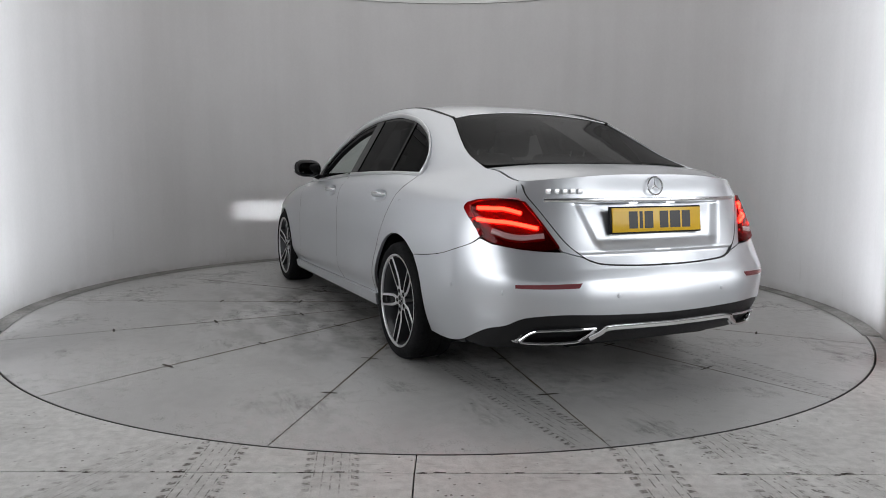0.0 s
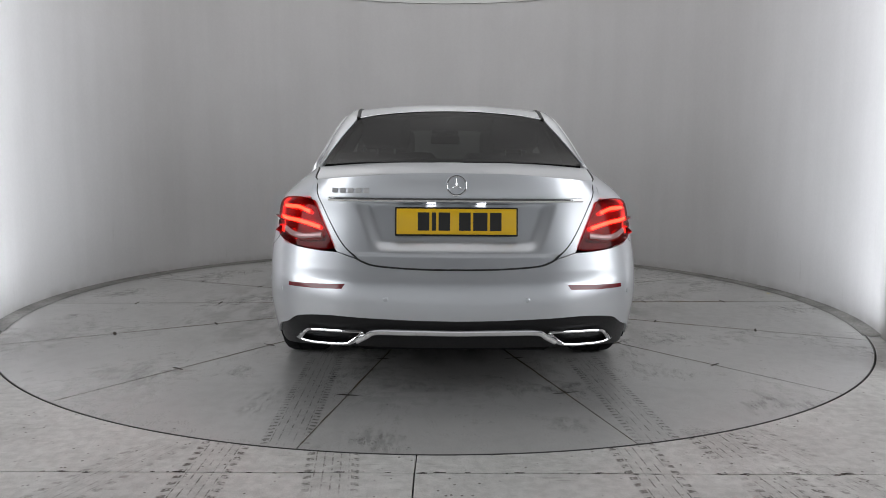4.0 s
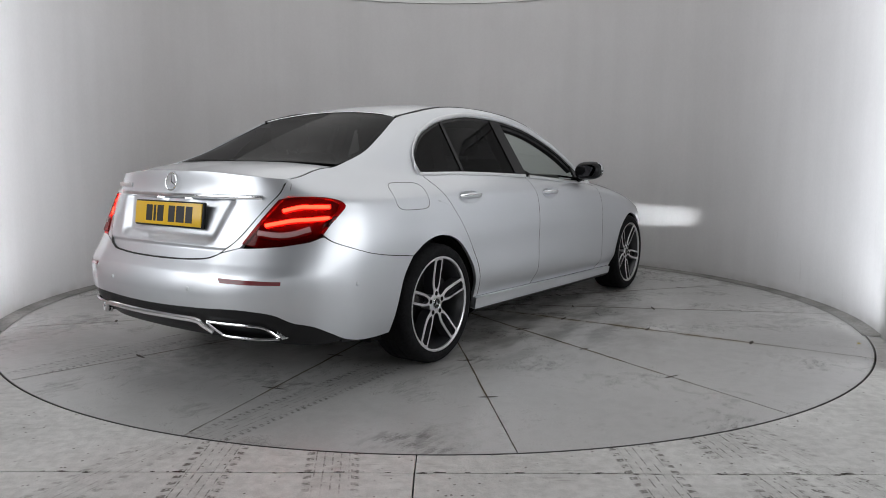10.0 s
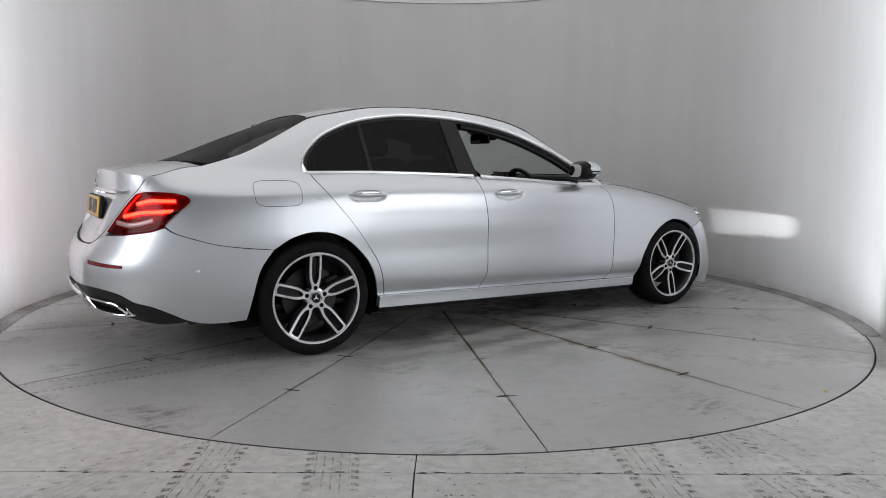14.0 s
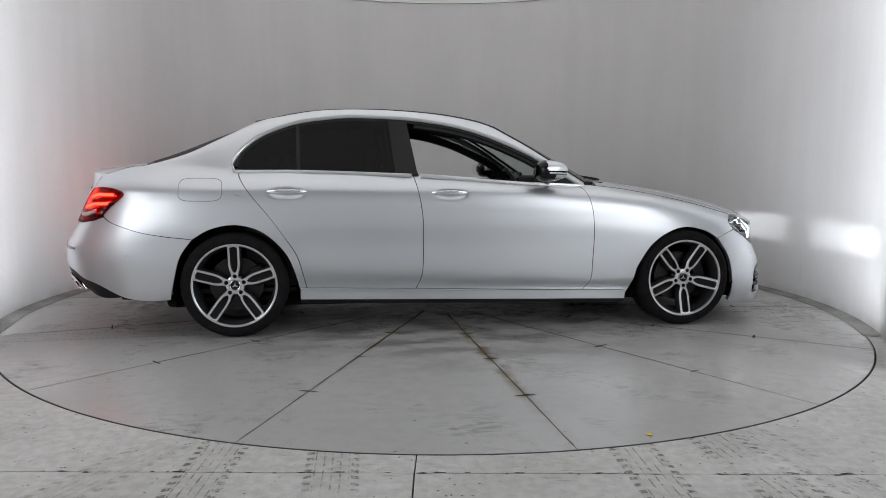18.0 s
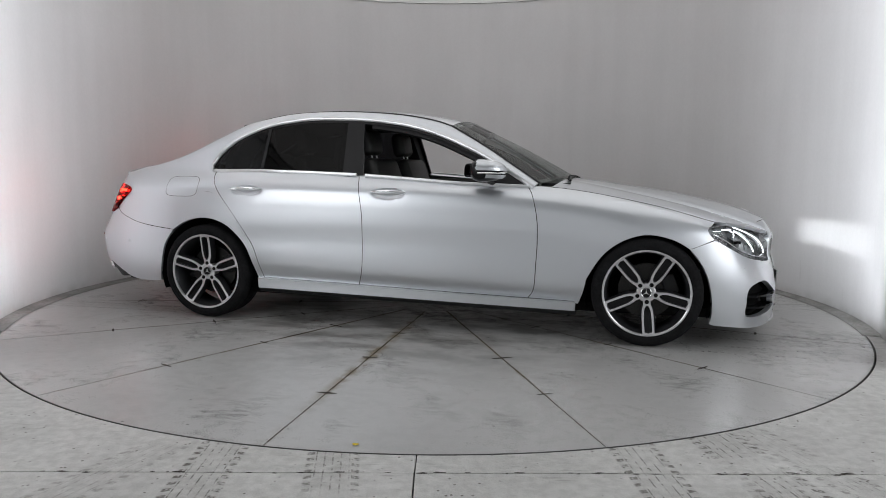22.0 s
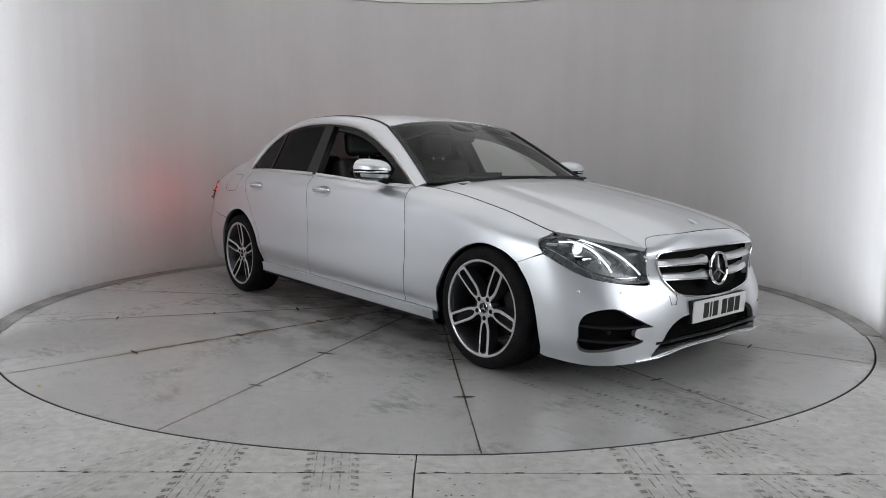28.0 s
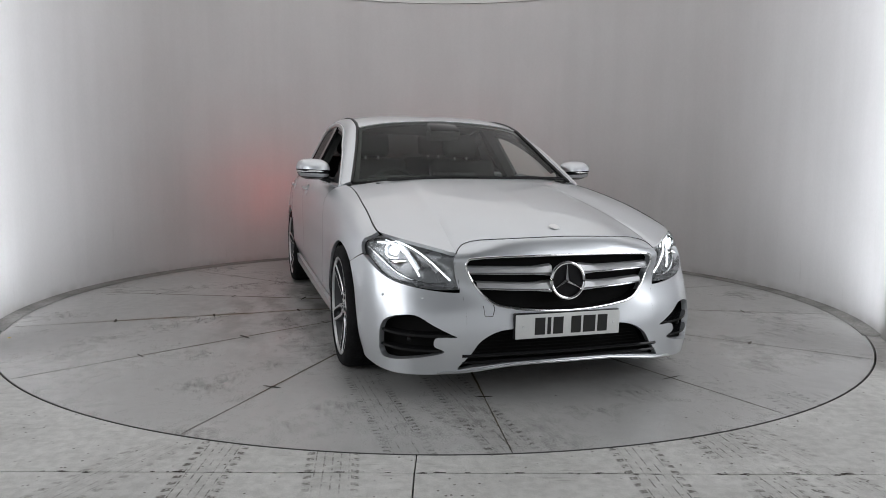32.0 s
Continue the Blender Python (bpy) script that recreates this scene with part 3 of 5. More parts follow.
# roof skin between the ditches, chrome beads along glass
ditch = curve(DITCH, 6) - (0, .014, 0)
g = coons(np.array([(x - .006, y, z + .004) for x, y, z in curve(BACK_TOP[:3] + [tuple(ditch[-1])])]) + (.014, 0, 0), curve(SCREEN_TOP[:3] + [tuple(ditch[0])]) - (.012, 0, -.004),
          curve([(-1.292, 0, 1.384), (-1.05, 0, 1.435), (-.75, 0, 1.456), (-.45, 0, 1.451), (-.1, 0, 1.425), (.193, 0, 1.382)]), ditch[::-1], 24, 50)
whole("roof", g, car)
for side in (LEFT, RIGHT):
    d = sided(curve(DITCH, 6) - (0, .007, .004), side)
    part("roof_seal", tube(d, 0.0125, n=8), SEAL, car)
    gutter = curve(PILLAR, 6) + (.002, -.004, .001)
    part("screen_gutter", tube(sided(gutter, side), 0.009, n=8), SEAL, windscreen)
part("rear_bead", tube(np.vstack([curve(BACK_TOP, 5)[::-1] * (1, -1, 1), curve(BACK_TOP, 5)[1:]]) + (.004, 0, .003), 0.004, n=6), CHROME, rear_window)
part("screen_bead", tube(np.vstack([curve(SCREEN_TOP, 5)[::-1] * (1, -1, 1), curve(SCREEN_TOP, 5)[1:]]) + (-.004, 0, .004), 0.003, n=6), CHROME, windscreen)

# bonnet
shut_s = np.linspace(6.08, 4.02, 20)
shut = skin(np.stack([shut_s, np.full(20, 7.0)], -1)) - (0, .006, -.001)
lip3 = skin(on_nose(curve(HOOD_LIP, 4))) + (0, 0, .004)
lamp_top = np.array([(2.172, .53, .682), (2.090, .61, .703), (1.988, .712, .728), (1.886, .772, .744)])
front = np.vstack([lip3, curve(lamp_top, 3), shut[-1:]])
rear = curve([(.995, 0, .985), (.975, .25, .983), (.935, .5, .975), tuple(shut[0])])
centre = curve([(.995, 0, .985), (1.3, 0, .945), (1.65, 0, .893), (1.9, 0, .843), (2.03, 0, .809), (2.12, 0, .778), (2.175, 0, .756), tuple(lip3[0])])
g = coons(rear, front, centre, shut, 36, 44)
u = np.linspace(0, 1, 36)[None]
v = np.linspace(0, 1, 44)[:, None]
g[..., 2] += 0.0045 * np.exp(-((u - 0.72) / 0.10) ** 2) * np.sin(np.pi * np.clip(v, 0, 1)) ** 0.7
bonnet = whole("bonnet", g, car)
part("scuttle", block((.80, -.62, .93), (.99, .62, .960), 0.01), BLACK_PLASTIC, car)

# boot lid: upper deck and rear face with the plate recess
lip_s = np.linspace(16, 13.03, 80)
lip_line = skin(np.stack([lip_s, np.full(80, 7.0)], -1))
side_s = np.linspace(11.72, 13.03, 14)
side_line = skin(np.stack([side_s, np.full(14, 7.0)], -1)) - (0, .006, 0)
front_line = curve([(-2.075, 0, 1.078), (-2.063, .25, 1.077), (-2.04, .45, 1.070), tuple(side_line[0])])
lip_line[-1] = side_line[-1]
g = coons(lip_line, front_line, curve([tuple(lip_line[0]), (-2.40, 0, 1.028), (-2.2, 0, 1.058), (-2.075, 0, 1.078)]), side_line[::-1], 64, 24)
deck = g
low = on_tail(curve([(0, .623), (.2, .626), (.345, .636), (.40, .650), (.433, .668)], 4))
inner_edge = on_tail(curve([(.433, .672), (.505, .735), (.595, .885), (.622, .938), (.624, .975)], 5))
inner_edge = np.vstack([inner_edge, [[13.03, 7.0]]])
low[-1] = inner_edge[0]
top = np.stack([np.linspace(16, 13.03, 80), np.full(80, 7.0)], -1)
left = np.stack([np.full(20, 16.0), np.linspace(low[0][1], 7.0, 20)], -1)
face = skin_patch(low, top, left, inner_edge, 64, 70)
edge_y = np.interp(face[..., 2], [.69, .89], [.370, .445])
step = lambda a: np.clip(a, 0, 1) ** 2 * (3 - 2 * np.clip(a, 0, 1))
dent = step((edge_y - face[..., 1]) / 0.07) * step((face[..., 2] - .685) / 0.055) * step((.905 - face[..., 2]) / 0.012)
face[..., 0] += 0.024 * dent
face[..., 0] += 0.010 * step((.690 - face[..., 2]) / 0.02)
bm = bmesh.new()
face[-1] = deck[0]
for k in (deck, face):
    grid_mesh(bm, k)
    grid_mesh(bm, both_sides(k))
weld(bm, 0.0015)
flange(bm, 0.02)
boot_lid = part("boot_lid", bm, PAINT, car, smooth=28)
strip = skin(on_tail([(y, .913) for y in np.linspace(0, .565, 16)]))
strip = np.vstack([strip[::-1] * (1, -1, 1), strip[1:]])
part("chrome_strip", tube(strip - (.008, 0, 0), 0.0105, n=8, flat=0.9), CHROME, boot_lid)

# side windows: chrome surround, black frames, panes
for side in (LEFT, RIGHT):
    rear_door, front_door, wing, quarter = DOORS[side]
    line = pane_points(curve(FRAME, 5), 0.007)
    part("window_trim", tube(sided(line, side), 0.0150, n=10, flat=0.5), SATIN, car, "satin chrome window trim")
    bx = np.array(sorted(BELT))
    belt = np.array([(x, glass_y(x, np.interp(x, bx[:, 0], bx[:, 1]) - .003) + .006, np.interp(x, bx[:, 0], bx[:, 1]) - .002) for x in np.linspace(-1.47, .775, 40)])
    for name, door, a, b in (("belt_trim", rear_door, 0, 20), ("belt_trim", front_door, 20, 40)):
        part(name, tube(sided(belt[a:b], side), 0.0110, n=8, flat=0.55), SATIN, door)
    inner_frame = curve(FRAME, 5)
    mid = inner_frame.mean(0)

    def strip_along(pts, width):
        a = np.array(pts)
        t = np.gradient(a, axis=0)
        n = np.stack([t[:, 1], -t[:, 0]], -1)
        n /= np.linalg.norm(n, axis=1, keepdims=True)
        n *= np.where(((mid - a) * n).sum(1) < 0, -1, 1)[:, None]
        return a, a + n * width
    a, b = strip_along(inner_frame[2:-3], 0.03)
    g = np.stack([pane_points(a, -.002), pane_points(b, -.006)])
    panel("window_frame", g, side, car, GLOSS_BLACK, 0.02)
    front = inner_frame[(inner_frame[:, 0] > -.38) & (inner_frame[:, 0] < .60) & (inner_frame[:, 1] > 1.06)]
    a, b = strip_along(front, 0.056)
    panel("window_channel", np.stack([pane_points(a, -.012), pane_points(b, -.020)]), side, front_door, BLACK_PLASTIC, 0.03)
    # pillar between the doors, and the divider bar
    for x0, x1, x2, x3, thing in ((-.478, -.335, -.512, -.395, front_door), (-1.092, -1.068, -1.100, -1.078, rear_door)):
        top = 1.362 if thing is front_door else 1.318
        low = 1.0 if thing is front_door else 1.022
        g = coons(pane_points([(x0, low), (x1, low)], 0), pane_points([(x2, top), (x3, top)], 0), pane_points([(x0, low), (x2, top)], 0), pane_points([(x1, low), (x3, top)], 0), 4, 10)
        panel("pillar_trim", g, side, thing, GLOSS_BLACK, 0.02)
    g = coons(pane_points(np.array([(-1.085, 1.02), (-.48, 1.008)]), -.006), pane_points(curve([(-1.095, 1.31), (-.93, 1.348), (-.747, 1.363), (-.513, 1.362)]), -.006),
              pane_points([(-1.085, 1.02), (-1.095, 1.31)], -.006), pane_points([(-.48, 1.008), (-.513, 1.362)], -.006), 14, 14)
    panel("side_window", g, side, rear_door, TINTED, 0, "dark tinted side window")
    g = coons(pane_points(np.array([(-1.455, 1.02), (-1.092, 1.022)]), -.006), pane_points(curve([(-1.455, 1.10), (-1.36, 1.205), (-1.25, 1.268), (-1.10, 1.315)]), -.006),
              pane_points([(-1.455, 1.02), (-1.455, 1.10)], -.006), pane_points([(-1.092, 1.022), (-1.10, 1.315)], -.006), 14, 14)
    panel("quarter_window", g, side, rear_door, TINTED, 0, "dark tinted quarter window")
    # black sail piece under the mirror
    g = coons(pane_points([(.52, .955), (.75, .938)], .001), pane_points([(.52, 1.08), (.75, .948)], .001), pane_points([(.52, .955), (.52, 1.08)], .001), pane_points([(.75, .938), (.75, .948)], .001), 6, 6)
    panel("mirror_sail", g, side, front_door, BLACK_PLASTIC, 0.015)

    # door handles: bowl and grip
    for door, (x0, x1, z0) in ((rear_door, HANDLES[0]), (front_door, HANDLES[1])):
        y0 = skin(find((x0 + x1) / 2, z0, 0, 5, 11))[0][1]
        xm, xr = (x0 + x1) / 2, (x1 - x0) / 2
        pts = np.array([(xm + q * xr * .97, side * (y0 - .002 + .026 * (1 - abs(q) ** 2.6)), z0 + .004 + .006 * (1 - q * q)) for q in np.linspace(-1, 1, 21)])
        bm = bmesh.new()
        rows = []
        for q, p in zip(np.linspace(-1, 1, 21), pts):
            h = .0006 + .0165 * (1 - abs(q) ** 3)
            rows.append([p + (0, side * .007 * (1 - .9 * abs(q) ** 8) * math.cos(b), h * math.sin(b)) for b in np.linspace(0, 2 * math.pi, 15)])
        grid_mesh(bm, np.array(rows))
        weld(bm, 0.0002)
        grip = part("door_handle", bm, PAINT, door)
        part("handle_strip", tube(pts + (0, side * .006, .0065), 0.0052, n=8, flat=0.6), CHROME, grip)

    # door mirror: black housing, silver cap over its front and top, chrome strip, glass set in behind
    def mirror_shape(keep, grow, name, mat, parent, label=""):
        bm = bmesh.new()
        bmesh.ops.create_uvsphere(bm, u_segments=40, v_segments=24, radius=1)
        bmesh.ops.delete(bm, geom=[v for v in bm.verts if not keep(*v.co)], context="VERTS")
        for v in bm.verts:
            a, b, c = v.co
            a = a if a > 0 else a * 0.44
            b = math.copysign(abs(b) ** 0.72, b)
            c = math.copysign(abs(c) ** 0.78, c)
            v.co = Vector((.470 + a * (.150 + grow) - .02 * b * (a > 0), side * (.938 + b * (.104 + grow)), 1.038 + c * ((.068 if c > 0 else .066) + grow) - .010 * (1 - b) * .5))
        return part(name, bm, mat, parent, label)
    mirror = mirror_shape(lambda a, b, c: True, 0.0, "door_mirror", GLOSS_BLACK, car, "door mirror with a silver cap and a black lower half")
    mirror_shape(lambda a, b, c: a > -.25 and (c > -.12 or (c > -.70 and a > .30 and c < -.22)), .0022, "mirror_cap", PAINT, mirror, "silver mirror cap")
    line = np.array([(.470 + .151 * math.cos(q) - .02 * math.sin(q), side * (.938 + .106 * math.sin(q)), 1.022) for q in np.linspace(-.7, 1.45, 18)])
    part("mirror_indicator", tube(line, 0.0055, n=6), CHROME, mirror)
    bm = bmesh.new()
    bm.faces.new([bm.verts.new((0, .084 * math.copysign(abs(math.cos(q)) ** .6, math.cos(q)), .043 * math.copysign(abs(math.sin(q)) ** .6, math.sin(q)))) for q in np.linspace(0, 2 * math.pi, 32, endpoint=False)])
    part("mirror_glass", moved_mesh(bm, Matrix.Translation((.403, side * .943, 1.036)) @ Matrix.Rotation(radians(side * 13), 4, "Z") @ Matrix.Rotation(radians(4), 4, "Y")), MIRROR, mirror)
    part("mirror_arm", tube([(.53, side * .78, .955), (.52, side * .83, .965), (.49, side * .90, .99)], 0.022, n=10), GLOSS_BLACK, mirror)

# fuel flap on the right
flap = on_side(np.array([(-1.664 + .128 * math.copysign(abs(math.cos(a)) ** .45, math.cos(a)), .908 + .068 * math.copysign(abs(math.sin(a)) ** .45, math.sin(a))) for a in np.linspace(0, 2 * math.pi, 48, endpoint=False)]))
ring = skin(flap)
part("fuel_flap", tube(sided(ring + (0, -.0004, 0), RIGHT), 0.0017, closed=True, n=5), SEAL, DOORS[RIGHT][3], "thin round-cornered seam of the fuel flap")

# ---- lamps ----
def lens_grid(out, grow=0.0):
    low = on_nose(curve([(.488, .512), (.605, .511), (.730, .533), (.79, .561), (.834, .602)], 5))
    high = on_nose(curve([(.512, .668), (.56, .678), (.70, .718), (.768, .728), (.815, .720)], 5))
    left = on_nose(curve([(.488, .512), (.487, .535), (.503, .60), (.512, .668)], 5))
    right = on_side(curve([(1.87, .607), (1.843, .646), (1.815, .678), (1.803, .70), (1.814, .716)], 4))
    left[0], left[-1], low[-1], high[-1] = low[0], high[0], right[0], right[-1]
    return skin_patch(low, high, left, right, 30, 18, out)


for side in (LEFT, RIGHT):
    g0 = lens_grid(-.002)
    lamp = panel("headlamp", g0, side, car, LAMP_LENS, 0, "lit headlamp behind a clear lens")
    deep = g0 - (0.055, 0.012, -.004)
    bm = bmesh.new()
    grid_mesh(bm, sided(deep, side))
    rim_a = np.concatenate([g0[0], g0[1:, -1], g0[-1, -2::-1], g0[-2:0:-1, 0]])
    rim_b = np.concatenate([deep[0], deep[1:, -1], deep[-1, -2::-1], deep[-2:0:-1, 0]])
    grid_mesh(bm, sided(np.stack([np.vstack([rim_a, rim_a[:1]]), np.vstack([rim_b, rim_b[:1]])]), side))
    part("lamp_housing", bm, LAMP_GREY, lamp)

    def at(u, v, d):
        i, j = v * (g0.shape[0] - 1), u * (g0.shape[1] - 1)
        i0, j0 = min(int(i), g0.shape[0] - 2), min(int(j), g0.shape[1] - 2)
        p = g0[i0, j0] * (1 - i + i0) * (1 - j + j0) + g0[i0 + 1, j0] * (i - i0) * (1 - j + j0) + g0[i0, j0 + 1] * (1 - i + i0) * (j - j0) + g0[i0 + 1, j0 + 1] * (i - i0) * (j - j0)
        return p - (d, d * .3, 0)
    for pts in ([(.62, .90, .016), (.45, .80, .016), (.28, .62, .014), (.15, .40, .012), (.08, .22, .012)], [(.80, .74, .022), (.66, .72, .022), (.52, .56, .020), (.42, .34, .018), (.36, .18, .018)]):
        line = curve([at(*p) for p in pts], 5)
        part("running_light", tube(sided(line, side), 0.0046, n=8), DRL, lamp)
    for pts, r in (([(.72, .80, .030), (.56, .68, .030), (.44, .48, .028), (.36, .30, .026)], .012), ([(.40, .72, .026), (.27, .54, .024), (.19, .36, .022)], .010), ([(.90, .66, .036), (.80, .60, .036)], .010)):
        line = curve([at(*p) for p in pts], 4)
        part("lamp_reflector", tube(sided(line, side), r, n=8, flat=0.5), REFLECTOR, lamp)
    loop = curve([at(*p) for p in ((.92, .55, .03), (.80, .25, .03), (.55, .10, .028), (.30, .08, .02), (.12, .14, .014))], 5)
    part("lamp_edge", tube(sided(loop, side), 0.005, n=8), CHROME, lamp)
    c = at(.64, .50, .036)
    bowl = lathe([(.020, -.028), (.030, -.012), (.040, .012), (.042, .014)], 28)
    moved_mesh(bowl, Matrix.Translation((c[0], side * c[1], c[2])) @ Matrix.Rotation(radians(-90 + side * 14), 4, "Z"))
    part("reflector_bowl", bowl, REFLECTOR, lamp)
    bm = bmesh.new()
    bmesh.ops.create_uvsphere(bm, u_segments=20, v_segments=10, radius=.022)
    for v in bm.verts:
        v.co.x *= .45
    moved_mesh(bm, Matrix.Translation((c[0] + .004, side * c[1], c[2])) @ Matrix.Rotation(radians(side * 10), 4, "Z"))
    part("low_beam", bm, LED, lamp)
    # low-beam projector: a slit emitter deep in a black shade, cut off above
    e = at(.60, .30, .052)
    m = Matrix.Translation((e[0], side * e[1], e[2]))
    bm = bmesh.new()
    bm.faces.new([bm.verts.new(p) for p in ((0, -.016, -.0015), (0, .016, -.0015), (0, .016, .0015), (0, -.016, .0015))])
    part("beam_emitter", moved_mesh(bm, m), BEAM, lamp)
    shade = block((-.004, -.034, .0015), (.040, .034, .0035))
    for lo, hi in (((-.004, -.034, -.0095), (.040, .034, -.0075)), ((-.004, -.034, -.0075), (.040, -.032, .0015)), ((-.004, .032, -.0075), (.040, .034, .0015)), ((-.004, -.032, -.0075), (-.002, .032, .0015))):
        block(lo, hi, bm=shade)
    part("beam_shade", moved_mesh(shade, m), UNDER, lamp)
    # tail lamp
    top = np.vstack([on_side(curve([(-2.126, .895), (-2.175, .909), (-2.22, .913)], 3)), on_tail(curve([(.735, .914), (.69, .914), (.632, .903)], 3))])
    low = np.vstack([on_side(curve([(-2.205, .790), (-2.225, .765), (-2.245, .742)], 3)), on_tail(curve([(.775, .722), (.70, .706), (.60, .698), (.532, .705)], 3))])
    tip = on_side(curve([(-2.205, .790), (-2.150, .835), (-2.112, .872), (-2.126, .895)], 3))
    inn = on_tail(curve([(.532, .705), (.545, .735), (.605, .850), (.632, .903)], 3))
    tip[0], tip[-1], inn[0], inn[-1] = low[0], top[0], low[-1], top[-1]
    g1 = skin_patch(low, top, tip, inn, 36, 18, .009)
    tail = panel("tail_lamp", g1, side, car, RED_LENS, 0.03, "lit dark red tail lamp")
    panel("tail_housing", offset(g1, -.022), side, tail, RED_HOUSE, 0)

    def tail_at(u, v, d=0.010):
        i, j = int(round(v * 17)), int(round(u * 35))
        return offset(g1, -d)[i, j]
    for pts in (((.22, .76), (.45, .77), (.62, .76), (.82, .68)), ((.18, .47), (.40, .46), (.62, .46), (.90, .40))):
        line = curve([tail_at(*p) for p in pts], 5)
        part("light_bar", tube(sided(line, side), 0.008, n=8, flat=0.6), TAIL_GLOW, tail)
    line = curve([tail_at(*p, .003) for p in ((.34, .24), (.5, .2), (.7, .2), (.9, .22))], 5)
    part("reversing_lens", tube(sided(line, side), 0.017, n=8, flat=0.4), WHITE_LENS, tail)
    # reflector strip and sensors in the rear bumper
    low = on_tail([(.735, .535), (.60, .536), (.49, .540)])
    high = on_tail([(.735, .551), (.60, .556), (.475, .561)])
    g = skin_patch(low, high, np.array([low[0], high[0]]), np.array([low[-1], high[-1]]), 14, 4, .003)
    panel("reflector", g, side, rear_bumper, RED_REFLECTOR, 0.01)
    for spot in (skin(on_tail([(.775, .510)]))[0], skin(on_tail([(.30, .500)]))[0], skin(on_side([(-2.10, .515)]))[0]):
        bm = bmesh.new()
        bmesh.ops.create_uvsphere(bm, u_segments=16, v_segments=8, radius=0.011)
        n = Vector((-1 if spot[1] < .7 else -.5, .5 if spot[1] > .7 else 0, 0))
        if spot[0] > -2.2:
            n = Vector((-.15, 1, 0))
        for v in bm.verts:
            v.co = Vector((spot[0] + v.co.x * (.35 if abs(n.x) > .4 else 1), side * (spot[1] + v.co.y * (.35 if abs(n.y) > .4 else 1)), spot[2] + v.co.z))
        part("parking_sensor", bm, PAINT, rear_bumper)

# ---- tail: diffuser, chrome bar, exhaust trims ----
low = np.stack([np.linspace(12.55, 16, 30), np.full(30, 0.1)], -1)
high = on_tail(curve([(.80, .338), (.755, .362), (.70, .402), (.60, .420), (.50, .424), (.37, .419), (.2, .413), (0, .411)], 4))
low[0] = on_side([(-2.16, .25)])[0]
g = skin_patch(low, high, np.array([low[0], high[0]]), np.array([low[-1], high[-1]]), 44, 14, -.006)
g[..., 0] += 0.02 * np.clip((.40 - g[..., 2]) / .15, 0, 1)
diffuser = whole("diffuser", g, car, BLACK_PLASTIC, 0.04, "black plastic rear diffuser")
g2 = skin_patch(on_side([(x, .236) for x in (-1.86, -2.0, -2.15)]), on_side([(-1.86, .238), (-2.0, .242), (-2.15, .262)]), on_side([(-1.86, .236), (-1.86, .237)]), on_side([(-2.15, .236), (-2.15, .31)]), 10, 4, -.006)
for side in (LEFT, RIGHT):
    panel("diffuser_corner", g2, side, diffuser, BLACK_PLASTIC, 0.03)
    ring = [(.690, .296), (.655, .338), (.60, .350), (.42, .356), (.405, .348), (.45, .308), (.49, .292), (.65, .284), (.69, .290)]
    for name, grow, r, mat, back in (("exhaust_trim", 1.0, .0075, CHROME, -.018), ("exhaust_surround", 1.14, .006, CHROME, -.004)):
        cy, cz = .55, .318
        loop = []
        for y, z in curve(ring + ring[:1], 5)[:-1]:
            yy, zz = cy + (y - cy) * grow, cz + (z - cz) * grow
            x = np.interp(yy, [0, .25, .5, .62, .735, .8], [-2.585, -2.575, -2.53, -2.475, -2.385, -2.28]) + np.interp(zz, [.24, .35], [.05, 0])
            loop.append((x + back, side * yy, zz))
        if name == "exhaust_trim":
            ex = part(name, tube(loop, r, closed=True, n=8), mat, car, "chrome exhaust trim")
            bm = bmesh.new()
            grid_mesh(bm, np.stack([np.array(loop + loop[:1]) + (.0, 0, 0), np.array(loop + loop[:1]) * (1, 1, 1) + (.07, 0, 0)]))
            bm.faces.new([bm.verts.new(Vector(p) + Vector((.068, 0, 0))) for p in loop])
            part("exhaust_mouth", bm, UNDER, ex)
        else:
            low_half = [p for p in loop if p[2] < .325]
            part(name, tube(sorted(low_half, key=lambda p: abs(p[1])), r, n=8), mat, ex)
bar = [(-2.560, .43, .312), (-2.578, .385, .338), (-2.590, .345, .359), (-2.602, .2, .360), (-2.606, 0, .358)]
bar = curve(bar, 5)
bar = np.vstack([bar * (1, -1, 1), bar[::-1][1:]])
part("chrome_bar", tube(bar, 0.013, n=8, flat=0.6), CHROME, diffuser)

# ---- grille, vents, intake ----
def nose_x(y, z):
    return skin(on_nose([(abs(y), z)]))[0][0]


grille = new("radiator_grille")
grille.parent = car
line = [(nose_x(y, z) + .004, y, z) for y, z in GRILLE_S]
full = np.vstack([np.array(line), np.array(line)[::-1][1:-1] * (1, -1, 1)])
part("grille_surround", tube(full, 0.0055, closed=True, n=8), CHROME, grille)
back = np.array(full) - (.07, 0, 0)
bm = bmesh.new()
grid_mesh(bm, np.stack([np.vstack([full, full[:1]]), np.vstack([back, back[:1]])]))
bm.faces.new([bm.verts.new(p) for p in back])
part("grille_recess", bm, UNDER, grille)
bm = bmesh.new()
for k in range(26):
    z = .432 + k * .009
    w = float(np.interp(z, [.423, .44, .455, .50, .555, .615, .645, .668], [.05, .25, .34, .40, .445, .475, .465, .40]))
    block((2.115, -w, z), (2.125, w, z + .0022), bm=bm)
part("grille_mesh", bm, BLACK_PLASTIC, grille)
